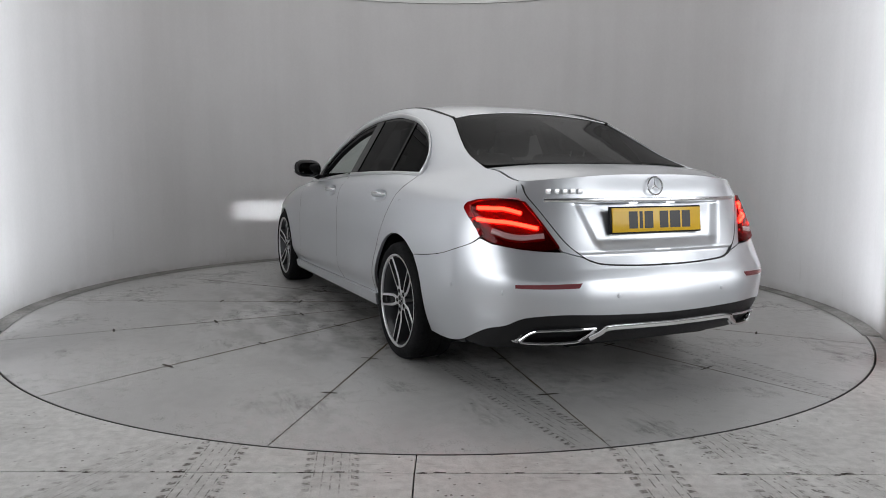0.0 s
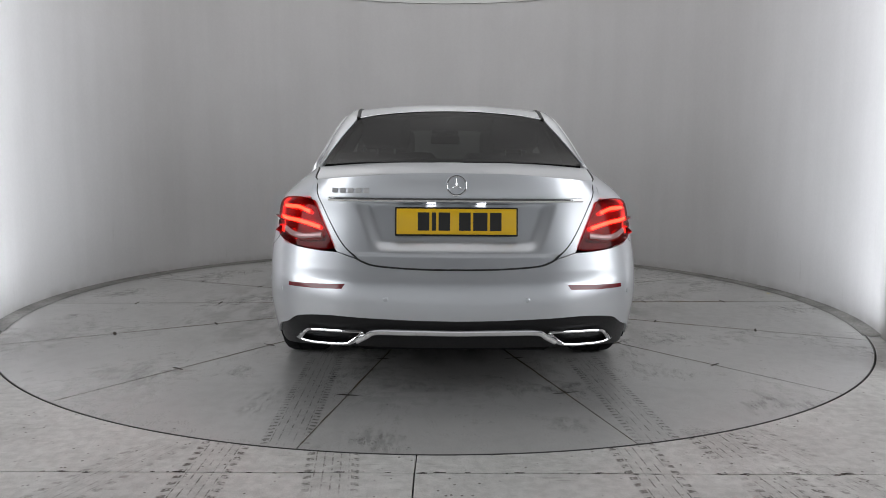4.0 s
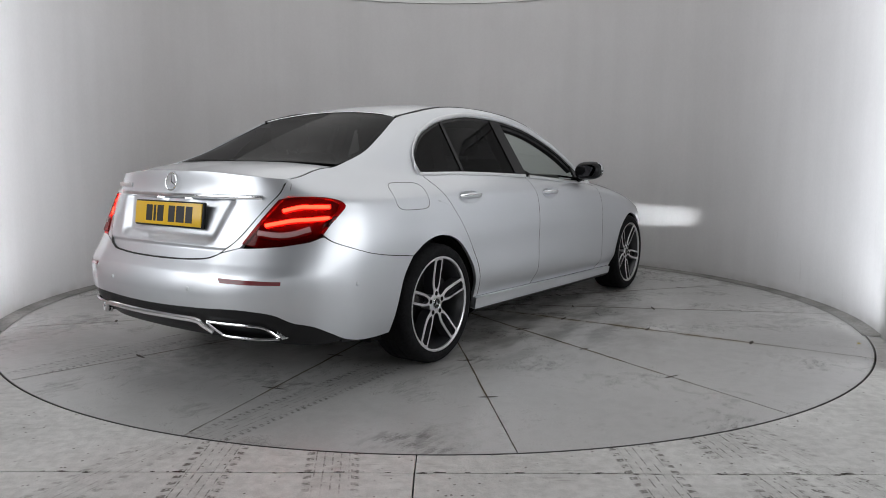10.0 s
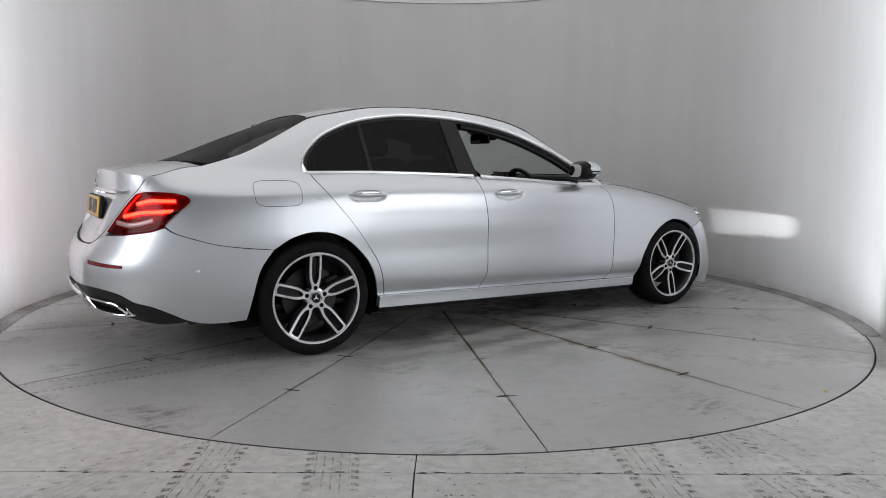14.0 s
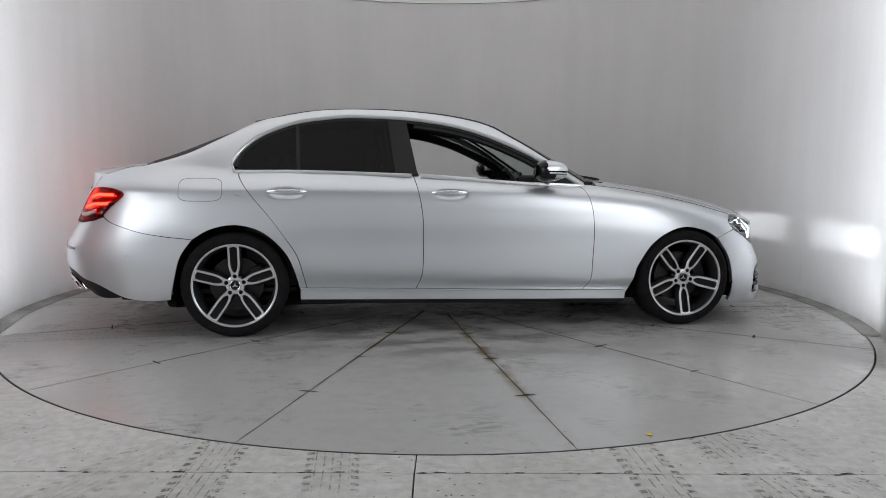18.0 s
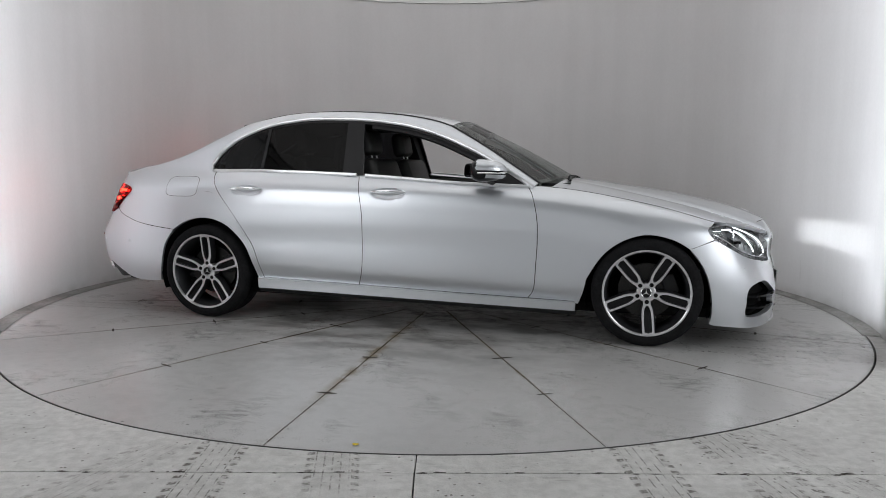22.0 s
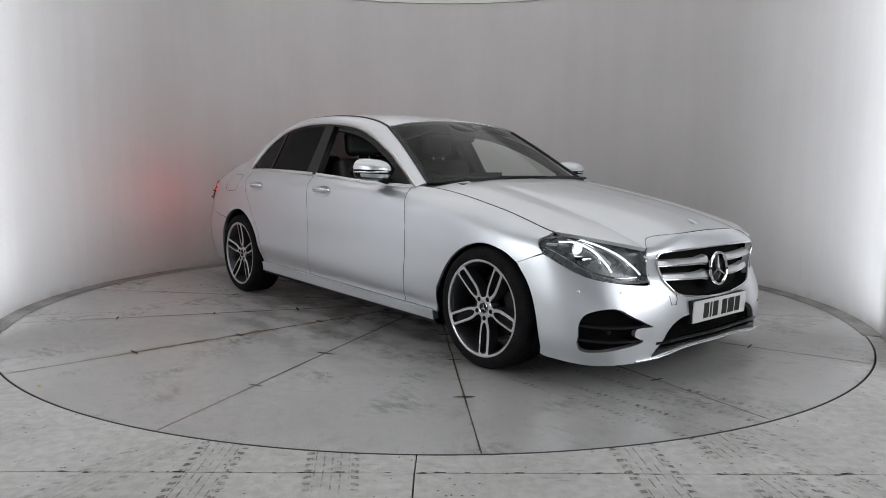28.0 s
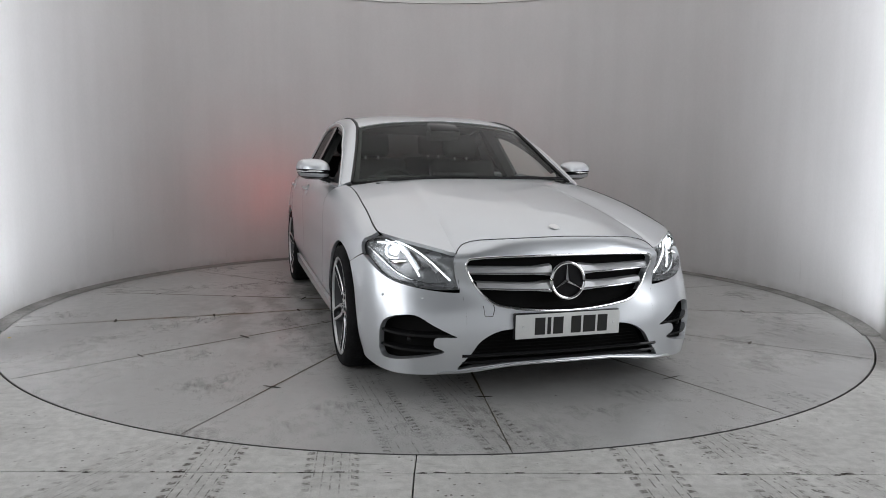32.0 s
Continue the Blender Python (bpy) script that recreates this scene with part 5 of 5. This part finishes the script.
# ---- booth: floor, turntable, curved wall, luminous ceiling, unseen lamp stands and hall ----
class Nodes:
    """Short forms for shader arithmetic."""

    def __init__(self, m):
        self.nt = m.node_tree
        self.tc = self.nt.nodes.new("ShaderNodeTexCoord")
        sep = self.nt.nodes.new("ShaderNodeSeparateXYZ")
        self.nt.links.new(self.tc.outputs["Object"], sep.inputs[0])
        self.x, self.y, self.z = sep.outputs

    def op(self, kind, a, b=None, c=None):
        n = self.nt.nodes.new("ShaderNodeMath")
        n.operation = kind
        for i, v in enumerate((a, b, c)):
            if v is None:
                continue
            if isinstance(v, (int, float)):
                n.inputs[i].default_value = v
            else:
                self.nt.links.new(v, n.inputs[i])
        return n.outputs[0]

    def ramp(self, v, a, b, lo=0.0, hi=1.0):
        n = self.nt.nodes.new("ShaderNodeMapRange")
        n.interpolation_type = "SMOOTHSTEP"
        for key, q in (("From Min", a), ("From Max", b), ("To Min", lo), ("To Max", hi)):
            n.inputs[key].default_value = q
        self.nt.links.new(v, n.inputs["Value"])
        return n.outputs["Result"]

    def noise(self, scale, a=0.35, b=0.65, lo=0.0, hi=1.0, detail=5, stretch=None, rough=0.55):
        n = self.nt.nodes.new("ShaderNodeTexNoise")
        n.inputs["Scale"].default_value, n.inputs["Detail"].default_value, n.inputs["Roughness"].default_value = scale, detail, rough
        src = self.tc.outputs["Object"]
        if stretch:
            mp = self.nt.nodes.new("ShaderNodeMapping")
            mp.inputs["Scale"].default_value = stretch[:3]
            if len(stretch) > 3:
                mp.inputs["Rotation"].default_value = (0, 0, stretch[3])
            self.nt.links.new(src, mp.inputs["Vector"])
            src = mp.outputs[0]
        self.nt.links.new(src, n.inputs["Vector"])
        return self.ramp(n.outputs["Fac"], a, b, lo, hi)

    def specks(self, scale, size):
        n = self.nt.nodes.new("ShaderNodeTexVoronoi")
        n.inputs["Scale"].default_value = scale
        self.nt.links.new(self.tc.outputs["Object"], n.inputs["Vector"])
        return self.ramp(n.outputs["Distance"], size * 0.6, size, 1.0, 0.0)

    def track(self, x0, x1, y0, half, slope=0.0, along="x", pitch=0.034, dark=0.6):
        """The print of a tyre between x0 and x1, its middle at y0: rows of tread blocks in uneven strength."""
        u, v = (self.x, self.y) if along == "x" else (self.y, self.x)
        off = self.op("SUBTRACT", self.op("SUBTRACT", v, y0), self.op("MULTIPLY", self.op("SUBTRACT", u, x0), slope))
        d = self.op("ABSOLUTE", off)
        band = self.ramp(d, half * 0.9, half, 1.0, 0.0)
        lo, hi = min(x0, x1), max(x0, x1)
        ends = self.op("MULTIPLY", self.ramp(u, lo, lo + 0.12), self.ramp(u, hi - 0.12, hi, 1.0, 0.0))
        # shoulder blocks outside, thin ribs inside, all broken up
        q = self.op("DIVIDE", d, half)
        phase = self.op("FRACT", self.op("ADD", self.op("DIVIDE", u, pitch), self.op("MULTIPLY", q, 0.6)))
        blocks = self.op("MULTIPLY", self.ramp(phase, 0.50, 0.58), self.ramp(q, 0.66, 0.70))
        ribs = self.ramp(self.op("ABSOLUTE", self.op("SUBTRACT", self.op("FRACT", self.op("MULTIPLY", q, 3.3)), 0.5)), 0.36, 0.46)
        ribs = self.op("MULTIPLY", self.op("MULTIPLY", ribs, self.ramp(q, 0.62, 0.66, 1.0, 0.0)), self.noise(26, 0.42, 0.60, 0.0, 1.0, 4))
        tread = self.op("ADD", self.op("MAXIMUM", self.op("MULTIPLY", blocks, self.noise(55, 0.36, 0.52)), self.op("MULTIPLY", ribs, 0.95)), 0.14)
        patchy = self.op("MULTIPLY", self.noise(3.2, 0.28, 0.50, detail=6), self.noise(31, 0.33, 0.55, 0.3, 1.0, 6))
        return self.op("MULTIPLY", self.op("MULTIPLY", self.op("MULTIPLY", band, ends), self.op("MULTIPLY", tread, patchy)), dark)

    def shade(self, base, dirt_colour, dirt, light, rough, bump, bump_scale, bump_strength=0.25, stain=None, stain_colour=(0.14, 0.10, 0.04)):
        nt = self.nt
        b = nt.nodes["Principled BSDF"]
        mul = nt.nodes.new("ShaderNodeMix")
        mul.data_type, mul.blend_type = "RGBA", "MULTIPLY"
        mul.inputs["Factor"].default_value = 1.0
        mul.inputs["A"].default_value = (*base, 1)
        nt.links.new(light, mul.inputs["B"])
        mix = nt.nodes.new("ShaderNodeMix")
        mix.data_type = "RGBA"
        mix.inputs["B"].default_value = (*dirt_colour, 1)
        nt.links.new(mul.outputs["Result"], mix.inputs["A"])
        nt.links.new(dirt, mix.inputs["Factor"])
        out = mix.outputs["Result"]
        if stain is not None:
            tint = nt.nodes.new("ShaderNodeMix")
            tint.data_type = "RGBA"
            tint.inputs["B"].default_value = (*stain_colour, 1)
            nt.links.new(out, tint.inputs["A"])
            nt.links.new(stain, tint.inputs["Factor"])
            out = tint.outputs["Result"]
        nt.links.new(out, b.inputs["Base Color"])
        nt.links.new(self.ramp(light, 0.7, 1.1, rough + 0.1, rough - 0.08), b.inputs["Roughness"])
        n = nt.nodes.new("ShaderNodeBump")
        n.inputs["Strength"].default_value, n.inputs["Distance"].default_value = bump_strength, bump
        h = self.noise(bump_scale, 0.2, 0.8, detail=8)
        nt.links.new(self.op("SUBTRACT", h, dirt), n.inputs["Height"])
        nt.links.new(n.outputs["Normal"], b.inputs["Normal"])


def deck_material():
    m = bpy.data.materials.new("painted_deck_concrete")
    m.use_nodes = True
    k = Nodes(m)
    light = k.op("MULTIPLY", k.noise(1.1, 0.3, 0.7, 0.90, 1.06, 6), k.op("MULTIPLY", k.noise(14, 0.3, 0.7, 0.94, 1.04, 6), k.noise(150, 0.3, 0.7, 0.90, 1.05)))
    scuffs = k.op("MULTIPLY", k.noise(2.2, 0.52, 0.66, 0, 0.50, 8), k.noise(9, 0.42, 0.6, 0, 1, 6, (1, 3.5, 1, 0.6)))
    r = k.op("SQRT", k.op("ADD", k.op("MULTIPLY", k.x, k.x), k.op("MULTIPLY", k.y, k.y)))
    # worn, dirty middle, darkened further to deepen the shade under the car
    worn = k.op("MULTIPLY", k.ramp(r, 1.0, 2.3, 0.70, 0.0), k.noise(3.0, 0.40, 0.62, 0, 1, 8, (1, 2, 1, 0.3)))
    specks = k.op("MULTIPLY", k.specks(9, 0.075), k.noise(2.3, 0.45, 0.52, 0, 0.9))
    dirt = k.op("MAXIMUM", k.op("MAXIMUM", scuffs, worn), specks)
    for args in ((-1.5, -2.92, .615, .10, .02, "x", .036, .9), (-1.5, -2.92, -.80, .10, .05, "x", .036, .85), (1.7, 2.93, -.90, .10, 0, "x", .036, .85),
                 (1.75, 2.93, -.52, .11, 0, "x", .042, .80), (2.2, 2.85, -.70, .07, .25, "x", .05, .55), (2.50, 2.92, .96, .11, -.1, "x", .045, .62), (1.6, 2.7, .55, .09, .1, "x", .036, .35)):
        dirt = k.op("MAXIMUM", dirt, k.track(*args))
    # yellow-brown seepage along the joints, strongest along two of them
    stain = None
    for j, (reach, force) in enumerate(((.060, 1.0), (.016, .6), (.014, .5), (.016, .6), (.014, .5), (.014, .5), (.016, .6), (.014, .5), (.016, .6), (.014, .5), (.016, .6), (.014, .5), (.012, .5), (.024, .7))):
        a = radians(272.4 + j * 360 / 14)
        side = k.op("ABSOLUTE", k.op("SUBTRACT", k.op("MULTIPLY", k.x, math.sin(a)), k.op("MULTIPLY", k.y, math.cos(a))))
        along = k.op("ADD", k.op("MULTIPLY", k.x, math.cos(a)), k.op("MULTIPLY", k.y, math.sin(a)))
        s = k.op("MULTIPLY", k.ramp(side, 0.0, reach, force, 0.0), k.ramp(along, 0.3, 0.7))
        stain = s if stain is None else k.op("MAXIMUM", stain, s)
    stain = k.op("MULTIPLY", stain, k.op("MULTIPLY", k.noise(9, 0.40, 0.56, 0.1, 1.0, 6), k.ramp(r, 1.9, 2.75, 1.0, 0.15)))
    m.node_tree.nodes["Principled BSDF"].inputs["Specular IOR Level"].default_value = 0.85
    k.shade((0.435, 0.433, 0.422), (0.065, 0.059, 0.050), dirt, light, 0.33, 0.002, 120, 0.18, stain)
    return m


def slab_material():
    m = bpy.data.materials.new("worn_floor_concrete")
    m.use_nodes = True
    k = Nodes(m)
    light = k.op("MULTIPLY", k.noise(1.7, 0.3, 0.7, 0.90, 1.07, 7), k.op("MULTIPLY", k.noise(22, 0.3, 0.7, 0.88, 1.08, 7), k.noise(220, 0.3, 0.7, 0.90, 1.06)))
    pits = k.op("MULTIPLY", k.specks(26, 0.16), k.noise(6, 0.44, 0.56, 0, 0.9))
    scrape = k.op("MULTIPLY", k.noise(5, 0.55, 0.68, 0, 0.40, 9, (1, 5, 1, 0.25), 0.7), k.noise(1.9, 0.42, 0.6, 0.2, 1))
    dirt = k.op("MAXIMUM", pits, scrape)
    for args in ((-2.70, -3.45, -.80, .10, .0, "y", .05, .85), (-2.70, -3.3, -.40, .10, -.1, "y", .05, .75), (-2.65, -3.5, .74, .10, -.05, "y", .05, .75), (-2.6, -3.4, 1.08, .12, -.15, "y", .045, .85),
                 (-2.6, -3.4, 1.24, .09, -.3, "y", .05, .5), (-3.12, -3.5, 1.13, .10, 0, "y", .04, .45), (-2.8, -3.7, -1.0, .11, .45, "y", .05, .45)):
        dirt = k.op("MAXIMUM", dirt, k.track(*args))
    k.shade((0.575, 0.571, 0.550), (0.10, 0.09, 0.075), dirt, light, 0.55, 0.004, 70, 0.5)
    return m


def wall_material():
    m = bpy.data.materials.new("white_wall_paint")
    m.use_nodes = True
    k = Nodes(m)
    light = k.op("MULTIPLY", k.noise(0.8, 0.3, 0.7, 0.96, 1.02), k.op("MULTIPLY", k.noise(1.6, 0.35, 0.65, 0.972, 1.008, 5, (3, 3, 0.25)), k.noise(40, 0.3, 0.7, 0.985, 1.01)))
    grime = k.op("MULTIPLY", k.ramp(k.z, 0.01, 0.10, 0.34, 0.0), k.noise(5, 0.36, 0.66, 0.2, 1, 7))
    scuffs = k.op("MULTIPLY", k.noise(6, 0.66, 0.74, 0, 0.12, 7, (2, 2, 0.35)), k.ramp(k.z, 0.1, 1.2, 1.0, 0.0))
    k.shade((0.585, 0.578, 0.576), (0.20, 0.18, 0.155), k.op("MAXIMUM", grime, scuffs), light, 0.62, 0.002, 30, 0.10)
    return m


DECK, SLAB, WALL = deck_material(), slab_material(), wall_material()
RUST = material("rusty_joint_filler", (0.115, 0.088, 0.050), 0.85, grain=0.6, grain_scale=45, wear=0.6, wear_scale=5, bump=0.8, bump_scale=90)
RUST_DARK = material("dark_rust_mark", (0.05, 0.040, 0.030), 0.85, grain=0.5, grain_scale=70, wear=0.4, wear_scale=12)
GROOVE = material("black_ring_gap", (0.006, 0.006, 0.006), 0.9)
STEEL_EDGE = material("ring_edge_steel", (0.09, 0.088, 0.085), 0.5, 0.7, grain=0.3, grain_scale=40, wear=0.3, wear_scale=2)
BEAD = material("dusty_coved_skirting", (0.26, 0.254, 0.24), 0.7, grain=0.25, grain_scale=60, wear=0.4, wear_scale=4)
DIFFUSER = glow("ceiling_diffuser", (1.0, 0.99, 0.985), 0.55, (0.75, 0.75, 0.75))
UNSEEN_HALL = material("unseen_hall_paint", (0.50, 0.50, 0.50), 0.8, wear=0.12, wear_scale=1.2)
UNSEEN_CEILING = material("unseen_dark_ceiling", (0.10, 0.10, 0.10), 0.85, wear=0.12, wear_scale=1.2)
FRAME_PAINT = material("white_frame_paint", (0.78, 0.78, 0.78), 0.5, wear=0.06)
YELLOW = material("yellow_scrap", (0.75, 0.55, 0.02), 0.6, grain=0.2)

R_DECK, R_WALL, WALL_TOP = 2.938, 3.03, 2.93

# turntable: fourteen sector plates with rusty joints, on a drum in a pit
turntable = new("turntable")
tagged(turntable, "round concrete turntable with rusty radial joints and tyre marks", "turntable")
STEP = 360 / 14
for k in range(14):
    a0, a1 = 272.4 + k * STEP, 272.4 + (k + 1) * STEP
    bm = bmesh.new()
    rows = []
    for r in (0.05, 0.6, 1.2, 1.8, 2.4, R_DECK):
        gap = math.degrees(0.0026 / r)
        rows.append([(r * math.cos(radians(a)), r * math.sin(radians(a)), 0) for a in np.linspace(a0 + gap, a1 - gap, 17)])
    grid_mesh(bm, np.array(rows))
    edges = [e for e in bm.edges if e.is_boundary]
    down = bmesh.ops.extrude_edge_only(bm, edges=edges)["geom"]
    for v in down:
        if isinstance(v, bmesh.types.BMVert):
            v.co.z = -0.04
    part("deck_plate", bm, DECK, turntable, smooth=30)
    # joint filler, crumbling: narrow strips of uneven width
    rnd = random.Random(k)
    bm = bmesh.new()
    rows = []
    for i in range(71):
        r = 0.35 + (2.90 - 0.35) * i / 70
        fade = 1.0 if r < 1.8 else max(0.35, 1.0 - (r - 1.8) * 0.9)
        w = fade * (0.0022 + 0.0062 * max(0.0, noise.noise((r * 4.0, k * 3.1, 0.5)) + 0.12) + rnd.uniform(0, 0.0016))
        c = 0.004 * noise.noise((r * 6.0, k * 7.7, 4.2))
        a = radians(a0)
        d, s = (math.cos(a), math.sin(a)), (-math.sin(a), math.cos(a))
        rows.append([(d[0] * r + s[0] * (c + q * w), d[1] * r + s[1] * (c + q * w), 0.0012) for q in (-1, 1)])
    grid_mesh(bm, np.array(rows))
    part("joint_filler", bm, RUST, turntable, smooth=0)
    for r in (1.065, 1.665, 2.295):
        bm = bmesh.new()
        n = 9
        ln, wd = rnd.uniform(.045, .07), rnd.uniform(.006, .011)
        outline = [(ln * math.cos(q) * rnd.uniform(.75, 1.1), wd * math.sin(q) * rnd.uniform(.7, 1.3)) for q in np.linspace(0, 2 * math.pi, n, endpoint=False)]
        bm.faces.new([bm.verts.new((oy, ox, 0)) for ox, oy in outline])
        m = Matrix.Rotation(radians(a0), 4, "Z") @ Matrix.Translation((r + rnd.uniform(-.01, .01), 0, 0.0018))
        part("joint_mark", moved_mesh(bm, m), RUST_DARK, turntable, smooth=0)
bm = lathe([(R_DECK + .0005, 0), (R_DECK + .004, -.001), (R_DECK + .004, -.06)], 240)
bmesh.ops.rotate(bm, cent=(0, 0, 0), matrix=Matrix.Rotation(radians(90), 3, "X"), verts=bm.verts[:])
for v in bm.verts:
    v.co.z = -abs(v.co.z)
part("deck_rim", bm, STEEL_EDGE, turntable)
bm = bmesh.new()
bmesh.ops.create_circle(bm, cap_ends=True, radius=R_DECK, segments=96)
part("drum_top", moved_mesh(bm, Matrix.Translation((0, 0, -.035))), GROOVE, turntable)
# a scrap of yellow lying on the deck turns with it
scrap = new("scrap_of_yellow_paper")
tagged(scrap, "small crumpled scrap of yellow paper on the turntable", "litter")
bm = bmesh.new()
bmesh.ops.create_icosphere(bm, subdivisions=1, radius=.014)
for v in bm.verts:
    v.co = Vector((v.co.x * random.uniform(.7, 1.3), v.co.y * random.uniform(.6, 1.1), abs(v.co.z) * .5))
part("crumple", bm, YELLOW, scrap, smooth=0)

# fixed floor round it
floor = new("floor")
tagged(floor, "worn grey concrete floor with tyre prints and joints", "floor", kind="structure")


def slab(polar=None, box=None):
    bm = bmesh.new()
    if polar:
        a0, a1, front = polar
        rows = []
        for a in np.linspace(radians(a0), radians(a1), 160):
            ca, sa = math.cos(a), math.sin(a)
            far = 3.35
            if sa < 0 and front:
                far = min(5.7, front / -sa)
                if abs(far * ca) > 4.6:
                    far = 4.6 / abs(ca)
            rows.append([(r * ca, r * sa, 0) for r in np.linspace(R_DECK + .012, max(far, R_DECK + .02), 6)])
        grid_mesh(bm, np.array(rows))
    else:
        x0, x1, y0, y1 = box
        grid_mesh(bm, np.array([[(x, y, 0) for x in np.linspace(x0, x1, 12)] for y in np.linspace(y0, y1, 12)]))
    down = bmesh.ops.extrude_edge_only(bm, edges=[e for e in bm.edges if e.is_boundary])["geom"]
    for v in down:
        if isinstance(v, bmesh.types.BMVert):
            v.co.z = -.06
    return part("slab", bm, SLAB, floor, smooth=30)


slab(polar=(180, 268.63, 3.098))
slab(polar=(268.72, 360, 3.098))
slab(polar=(0, 180, None))
slab(box=(-4.6, -.0755, -8.2, -3.103))
slab(box=(-.0695, 4.6, -8.2, -3.103))
part("pit", block((-4.7, -8.3, -.12), (4.7, 3.5, -.07)), GROOVE, floor)
# dirt that has gathered along the straight joint
bm = bmesh.new()
for i in range(46):
    x = random.uniform(-1.6, 1.7)
    w, h = random.uniform(.006, .028), random.uniform(.002, .006)
    y = -3.1005 + random.uniform(-.006, .006)
    o = [(w * math.cos(q) * random.uniform(.6, 1.1), h * math.sin(q) * random.uniform(.6, 1.2)) for q in np.linspace(0, 2 * math.pi, 7, endpoint=False)]
    bm.faces.new([bm.verts.new((x + a, y + b, .0012)) for a, b in o])
dirt = part("joint_dirt", bm, RUST_DARK, None, smooth=0)
tagged(dirt, "crumbs of dark dirt along the floor joint", "dirt", kind="stuff")

# curved wall, its open side towards the camera
wall = new("wall_back")
tagged(wall, "tall curved white studio wall, scuffed along its base", "wall", kind="structure")
bm = bmesh.new()
rows = []
for a in np.linspace(radians(-37), radians(217), 210):
    rows.append([(r * math.cos(a), r * math.sin(a), z) for r, z in ((R_WALL + .09, 0), (R_WALL + .09, WALL_TOP), (R_WALL, WALL_TOP), (R_WALL, 2.2), (R_WALL, 1.4), (R_WALL, .7), (R_WALL, 0))])
grid_mesh(bm, np.array(rows))
bm.faces.new([bm.verts.new(p) for p in rows[0][:3] + rows[0][6:]])
bm.faces.new([bm.verts.new(p) for p in rows[-1][:3] + rows[-1][6:]])
part("wall_skin", bm, WALL, wall, smooth=30)
rows = [[(r * math.cos(a), r * math.sin(a), z) for r, z in ((R_WALL - .001, .016), (R_WALL - .012, .010), (R_WALL - .05, .006), (R_DECK - .012, .0045), (R_DECK - .013, .003))] for a in np.linspace(radians(-21), radians(201), 240)]
bm = bmesh.new()
grid_mesh(bm, np.array(rows))
part("baseboard", bm, BEAD, wall)
bm = bmesh.new()
grid_mesh(bm, np.array([[(r * math.cos(a), r * math.sin(a), z) for r, z in ((3.06, 2.934), (3.018, 2.934), (3.018, 3.03), (3.06, 3.03))] for a in np.linspace(0, 2 * math.pi, 181)]))
weld(bm)
part("cornice", bm, FRAME_PAINT, wall)

# ceiling: a luminous stretched sheet in a ring
# the hall's ceiling is added out of view, dark to keep reflections dim
ceiling = tagged(part("ceiling", block((-4.7, -8.3, 3.12), (4.7, 3.5, 3.2)), UNSEEN_CEILING), "unseen dark grey ceiling added over the hall to dim reflections", "ceiling", kind="structure")
light = new("ceiling_light")
tagged(light, "large round luminous ceiling panel over the turntable", "ceiling light")
bm = bmesh.new()
bmesh.ops.create_circle(bm, cap_ends=True, radius=3.0, segments=96)
part("diffuser", moved_mesh(bm, Matrix.Translation((0, 0, 3.02))), DIFFUSER, light)
bm = bmesh.new()
grid_mesh(bm, np.array([[(r * math.cos(a), r * math.sin(a), z) for r, z in ((3.06, 3.032), (2.995, 3.032), (2.995, 3.012), (3.016, 3.012))] for a in np.linspace(0, 2 * math.pi, 181)]))
weld(bm)
part("frame", bm, FRAME_PAINT, light)

# unseen stands, added to carry the soft lamps beside the camera
for sx in (-1, 1):
    stand = new("unseen_lamp_stand")
    tagged(stand, "unseen stand added for the tall soft lamp beside the camera", "light tower", "light towers")
    m = look((sx * 3.53, -3.78, 0), (0, -2.3, 0))
    face = Matrix(((m[0][0], m[0][2], 0, m[0][3]), (m[1][0], m[1][2], 0, m[1][3]), (0, 0, 1, 0), (0, 0, 0, 1)))
    part("housing", moved_mesh(block((-1.55, -.02, .27), (1.55, .06, 2.86), .02), face), FRAME_PAINT, stand)
    for x in (-1.3, 1.3):
        part("leg", moved_mesh(block((x - .02, -.02, 0), (x + .02, .06, .28), .004), face), FRAME_PAINT, stand)

# an unseen hall behind the camera, added for the car to reflect
hall = new("wall_unseen_hall")
tagged(hall, "unseen plain grey walls added round the open side for the car to reflect", "wall", kind="structure")
part("wall_side", block((-4.7, -8.3, 0), (-4.6, 3.5, 3.12)), UNSEEN_HALL, hall)
part("wall_side", block((4.6, -8.3, 0), (4.7, 3.5, 3.12)), UNSEEN_HALL, hall)
part("wall_end", block((-4.6, -8.3, 0), (4.6, -8.2, 3.12)), UNSEEN_HALL, hall)
part("wall_end", block((-4.6, 3.4, 0), (4.6, 3.5, 3.12)), UNSEEN_HALL, hall)


def motions():
    rows = [(float(t), pose(0, 0, 0, 0, 0, heading(t))) for t in range(33)]
    walk(turntable, rows)
    walk(scrap, [(t, m @ pose(0.46, -2.835, 0.001)) for t, m in rows])
    walk(car, [(t, m @ pose(0.079, -0.067, 0, 0, 0, 0.243)) for t, m in rows])


motions()
